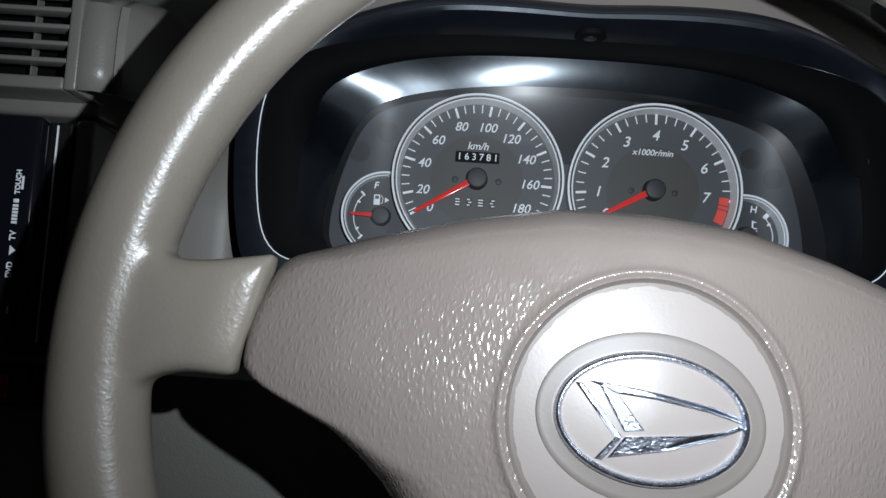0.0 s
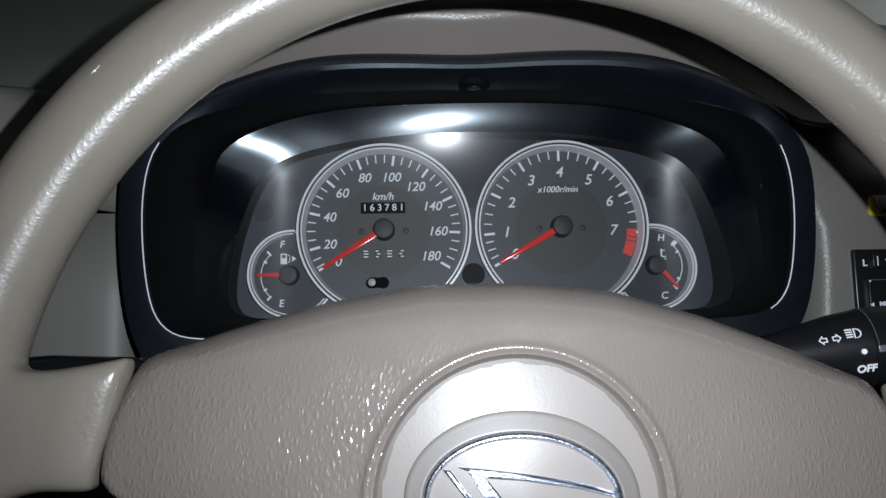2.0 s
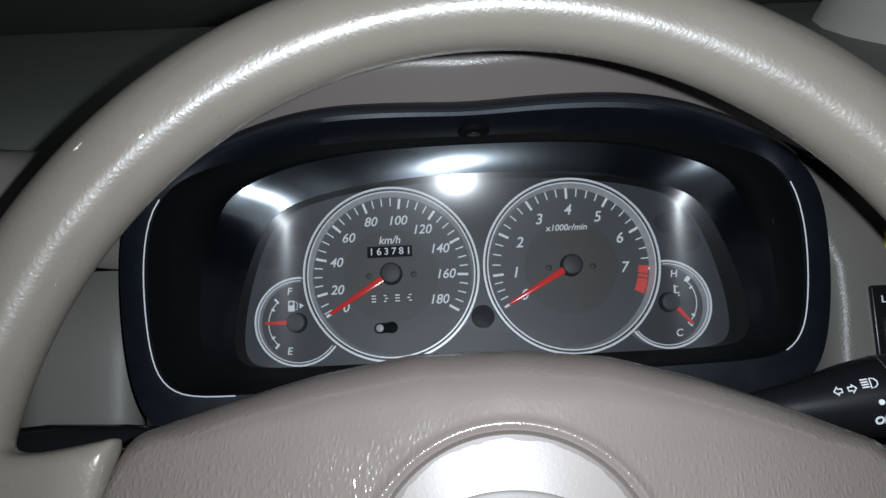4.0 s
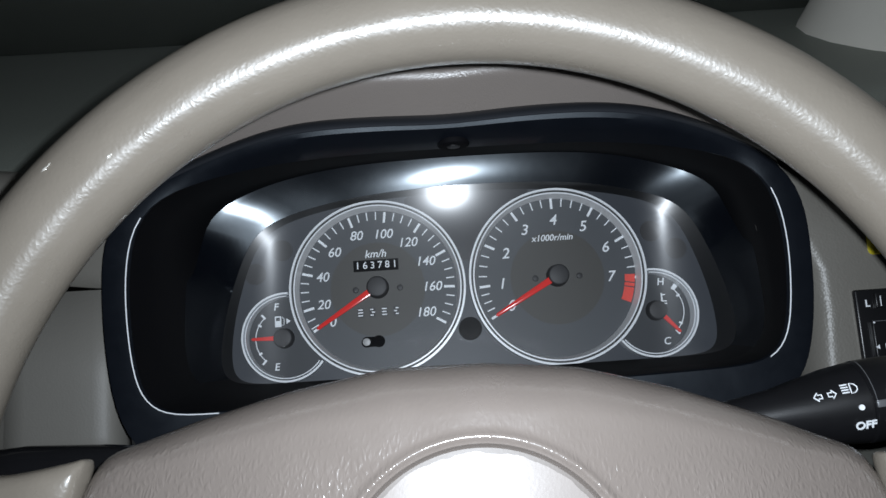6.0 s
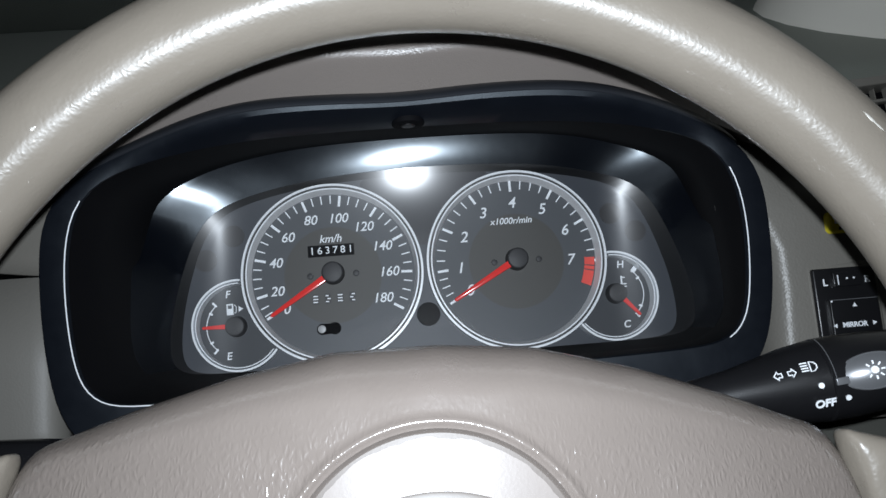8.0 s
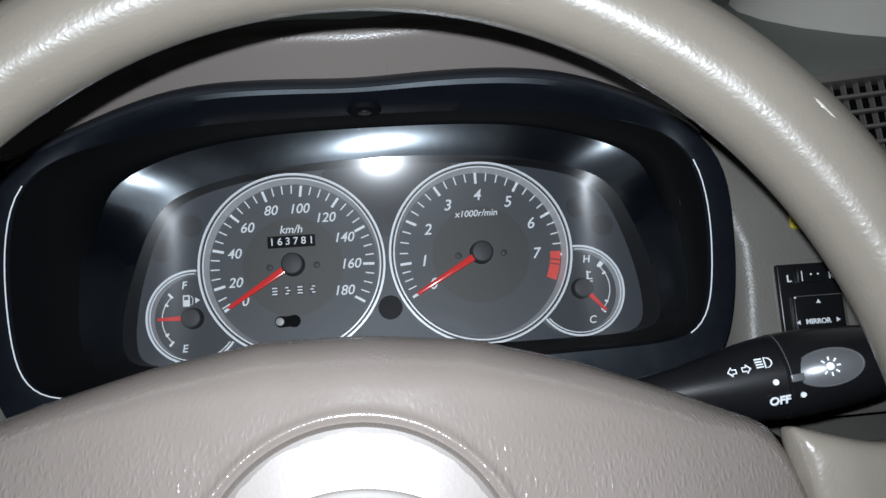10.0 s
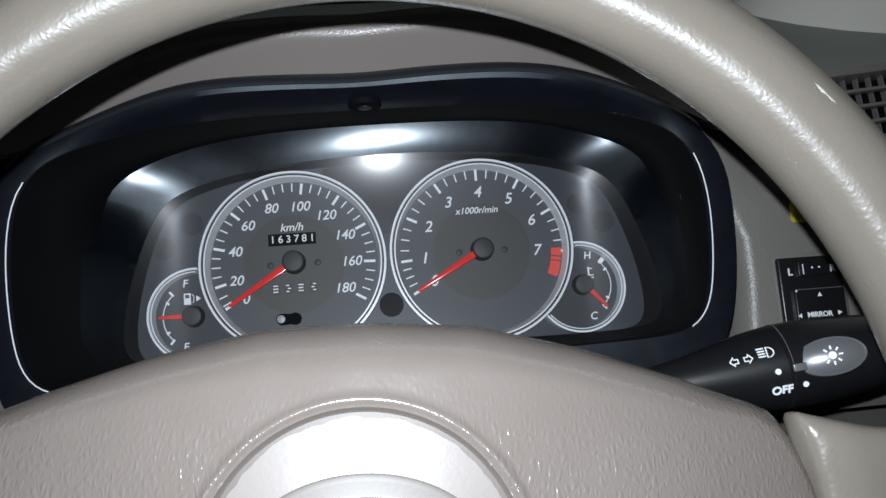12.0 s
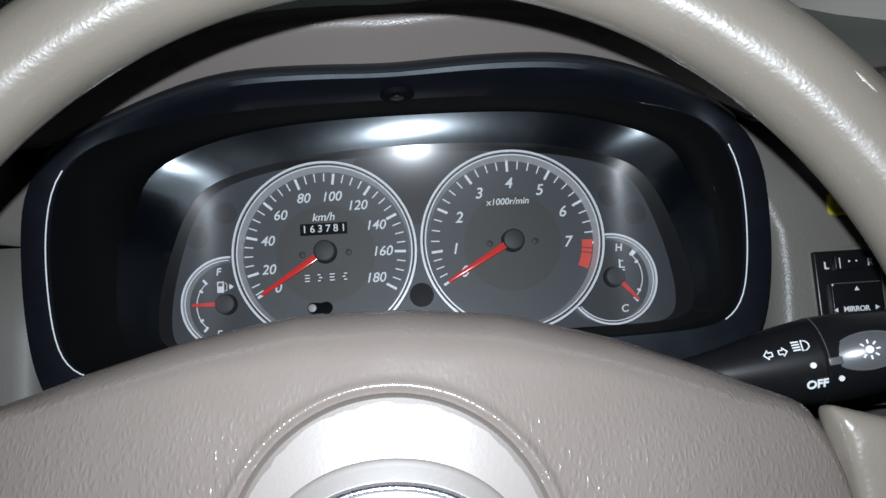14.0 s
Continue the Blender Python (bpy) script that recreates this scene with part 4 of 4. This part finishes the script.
for i in range(13):
    x = -0.75 + 1.5 * i / 12
    rows.append([(x, y, z) for y, z in ((-0.09, 0.86), (-0.095, 0.83), (-0.09, 0.78), (-0.05, 0.70), (0.10, 0.62), (0.3, 0.40), (0.3, 0.25))])
part("knee_skin", loft(rows, closed=False), DASH, lower)

glass = thing("windscreen", Matrix.Identity(4), "dark windscreen at night above the dashboard", "windscreen", kind="structure")
pane = part("pane", loft([[(-0.8, 0.43, 1.10), (0.8, 0.43, 1.10)], [(-0.62, -0.15, 1.62), (0.62, -0.15, 1.62)]], closed=False), GLASS, glass)
shell = thing("cabin_shell", Matrix.Identity(4), "dark night outside and closed car cabin", "cabin", kind="structure")
part("night_backdrop", box(-1.4, 1.4, 1.2, 1.25, 0.2, 2.2), NIGHT, shell)
LINER = shader("headliner_grey", (0.30, 0.28, 0.25), 0.8, bump=[("noise", 300, 0.0003)], vary=0.05, vary_scale=8)
part("headliner", box(-0.75, 0.75, -1.8, -0.15, 1.62, 1.66, 0.01), LINER, shell)
part("cabin_back", box(-0.75, 0.75, -1.85, -1.8, 0.25, 1.66), LINER, shell)
for sgn in (-1, 1):
    part("cabin_side", box(sgn * 0.75 - 0.02, sgn * 0.75 + 0.02, -1.8, 0.43, 0.25, 1.12), DASH_TOP, shell)
part("cabin_floor", box(-0.75, 0.75, -1.8, 0.35, 0.2, 0.25), NIGHT, shell)

for sgn, nm in ((1, "pillar_right"),):
    ob = thing(nm, Matrix.Identity(4), "pale beige windscreen pillar trim", "pillar", kind="structure")
    a, b = Vector((0.50, 0.28, 1.04)), Vector((0.42, -0.15, 1.62))
    rings = []
    for f in (0, 0.15, 0.4, 0.7, 1):
        c = a.lerp(b, f)
        wide = 0.11 + 0.09 * (1 - f) ** 3
        rings.append([(c.x + wide * math.cos(t), c.y + (0.06 + 0.5 * wide) * math.sin(t), c.z) for t in (2 * math.pi * j / 24 for j in range(24))])
    part("trim", loft(rings), PILLAR, ob)

# ---- mirror switch in the right panel ----
sw = thing("mirror_switch", KM @ Matrix.Translation((-0.005, 0, 0)), "black door-mirror switch set in the beige panel", "switch")
part("surround_trim", box(0.2035, 0.2450, -0.0805, -0.0262, 0.094, 0.1040, 0.003), DASH, sw, "beige recessed frame")
part("surround", box(0.2068, 0.2415, -0.078, -0.0298, 0.090, 0.1065, 0.0012), SWITCH, sw)
part("selector", box(0.2165, 0.2315, -0.0402, -0.0325, 0.1065, 0.1090, 0.0004), SWITCH, sw)
part("selector_mark", box(0.2186, 0.2190, -0.0394, -0.0340, 0.1090, 0.1094), PRINT, sw, smooth=False)
for u in (0.2238, 0.2276):
    part("selector_dot", disc(u, -0.0360, 0.1088, 0.1093, 0.0005, 16), PRINT, sw, smooth=False)
part("side_letter", letters("L", 0.0052, at(0.2128, -0.0376, 0.1068), bold=0.0001), PRINT, sw)
part("side_letter", letters("R", 0.0052, at(0.2362, -0.0370, 0.1068), bold=0.0001), PRINT, sw)
pad4 = part("tilt_pad", box(0.2125, 0.2385, -0.0745, -0.0470, 0.1065, 0.1098, 0.0004), SWITCH, sw, "black four-way tilt pad")
part("pad_edge", box(0.2125, 0.2385, -0.04735, -0.04700, 0.1096, 0.1101), BUTTON, pad4, smooth=False)
part("corner_dot", disc(0.2131, -0.0478, 0.1097, 0.1100, 0.0005, 12), PRINT, pad4, smooth=False)
part("writing", letters("MIRROR", 0.0037, at(0.2241, -0.0606, 0.1100), bold=0.00008), PRINT, pad4)
for u, v, a in ((0.2134, -0.0607, 90), (0.2349, -0.0603, -90), (0.2254, -0.0503, 0)):
    bm = slab([(-0.0012, -0.0009), (0.0012, -0.0009), (0, 0.0012)], 0.1097, 0.1101)
    bmesh.ops.transform(bm, matrix=at(u, v, 0, a), verts=bm.verts)
    part("tilt_arrow", bm, PRINT, pad4, smooth=False)

# yellow tag over the switch
tag = thing("key_tag", KM @ Matrix.Translation((-0.0035, 0, 0)), "small yellow and white plastic tag on the beige panel", "tag")
part("holder", box(0.2175, 0.252, -0.0112, 0.0008, 0.0985, 0.107, 0.0028, 4), YELLOW, tag, "glossy yellow holder")
part("card", box(0.2215, 0.251, -0.0062, -0.0002, 0.1068, 0.1076, 0.0003), PRINT, tag, "white printed card")
part("clip_button", disc(0.2225, -0.0022, 0.1068, 0.1082, 0.0020, 20, 0.0005), PRINT, tag)
for i in range(4):
    part("print_bar", box(0.2235 + 0.0045 * i, 0.2268 + 0.0045 * i, -0.0096, -0.0078 + 0.0006 * (i % 2), 0.1068, 0.1073), SWITCH, tag, smooth=False)


# ---- air vents ----
def vent(name, u0, u1, v0, v1, w, count, uprights, label, turn=0.0):
    ob = thing(name, KM @ at(u0, v1, 0, turn) @ at(-u0, -v1), label, "air vent", group="dashboard air vents")
    part("duct", box(u0, u1, v0, v1, w - 0.04, w - 0.022), DEEP, ob, smooth=False)
    for a, b, c, d in ((u0 - 0.006, u0, v0 - 0.006, v1 + 0.006), (u1, u1 + 0.006, v0 - 0.006, v1 + 0.006), (u0, u1, v1, v1 + 0.006), (u0, u1, v0 - 0.006, v0)):
        part("frame", box(a, b, c, d, w - 0.03, w + 0.001, 0.0012), DASH, ob)
    for i in range(1, count):
        v = v0 + (v1 - v0) * i / count
        part("slat", box(u0, u1, v - 0.0011, v + 0.0011, w - 0.009, w, 0.0008), DASH, ob)
    for i in range(1, uprights):
        u = u0 + (u1 - u0) * i / uprights
        part("upright", box(u - 0.0004, u + 0.0004, v0, v1, w - 0.016, w - 0.011), DASH, ob)
    return ob


vent("air_vent", -0.345, -0.257, 0.004, 0.052, 0.182, 6, 4, "beige slatted centre air vent")
vent("air_vent", 0.292, 0.385, 0.042, 0.097, 0.016, 5, 10, "beige slatted side air vent", 4.5)

# ---- centre stack ----
stack = thing("centre_stack", KM, "beige centre console face around the radio", "dashboard", kind="structure")
part("upper_face", box(-0.40, -0.2515, -0.009, 0.058, 0.120, 0.158, 0.003), DASH, stack)
part("side_face", box(-0.2515, -0.2425, -0.16, -0.0145, 0.120, 0.178, 0.002), DASH, stack)
part("lower_face", box(-0.40, -0.2435, -0.40, -0.122, 0.120, 0.172, 0.003), DASH, stack)
radio = thing("car_radio", KM, "black touchscreen radio with white side labels", "radio")
part("chassis", box(-0.40, -0.2525, -0.1215, -0.0165, 0.130, 0.1785, 0.001), SWITCH, radio)
face = part("front_panel", box(-0.40, -0.2608, -0.1205, -0.0160, 0.1785, 0.190, 0.003), SCREEN, radio, "glossy black front panel")
for text, v, size in (("TOUCH", -0.0467, 0.0031), ("TV", -0.0707, 0.0036), ("DVD", -0.0859, 0.0034)):
    part("side_label", letters(text, size, at(-0.2682, v, 0.1902, 90), bold=0.0001), PRINT, face)
part("side_label", box(-0.2667, -0.2658, -0.0500, -0.0440, 0.1899, 0.1903), PRINT, face, smooth=False)
part("side_label", box(-0.2696, -0.2672, -0.0560, -0.0543, 0.1899, 0.1903, 0.0003), PRINT, face)
for i in range(6):
    part("side_label", box(-0.2696, -0.2672, -0.0654 + 0.0015 * i, -0.0643 + 0.0015 * i, 0.1899, 0.1903), PRINT, face, smooth=False)
part("side_sign", slab([(-0.2664, -0.0772), (-0.2690, -0.0750), (-0.2690, -0.0794)], 0.1899, 0.1903), PRINT, face, smooth=False)
part("side_label", box(-0.2676, -0.2667, -0.1052, -0.1020, 0.1899, 0.1903), PRINT, face, smooth=False)
part("menu_button", box(-0.2710, -0.2655, -0.1186, -0.1142, 0.1899, 0.1908, 0.0008), SWITCH, face)
part("trim_line", box(-0.2592, -0.2586, -0.118, -0.018, 0.1785, 0.1792), RINGW, radio, smooth=False)
hazard = thing("hazard_switch", KM, "black hazard switch with a dull red button", "switch")
part("housing", box(-0.40, -0.2560, -0.1475, -0.1280, 0.165, 0.1805, 0.003), SWITCH, hazard)
part("button", box(-0.30, -0.2675, -0.1440, -0.1315, 0.1805, 0.1835, 0.0015), shader("hazard_red", (0.30, 0.02, 0.02), 0.35, vary=0.1, vary_scale=100), hazard, "dull red button")
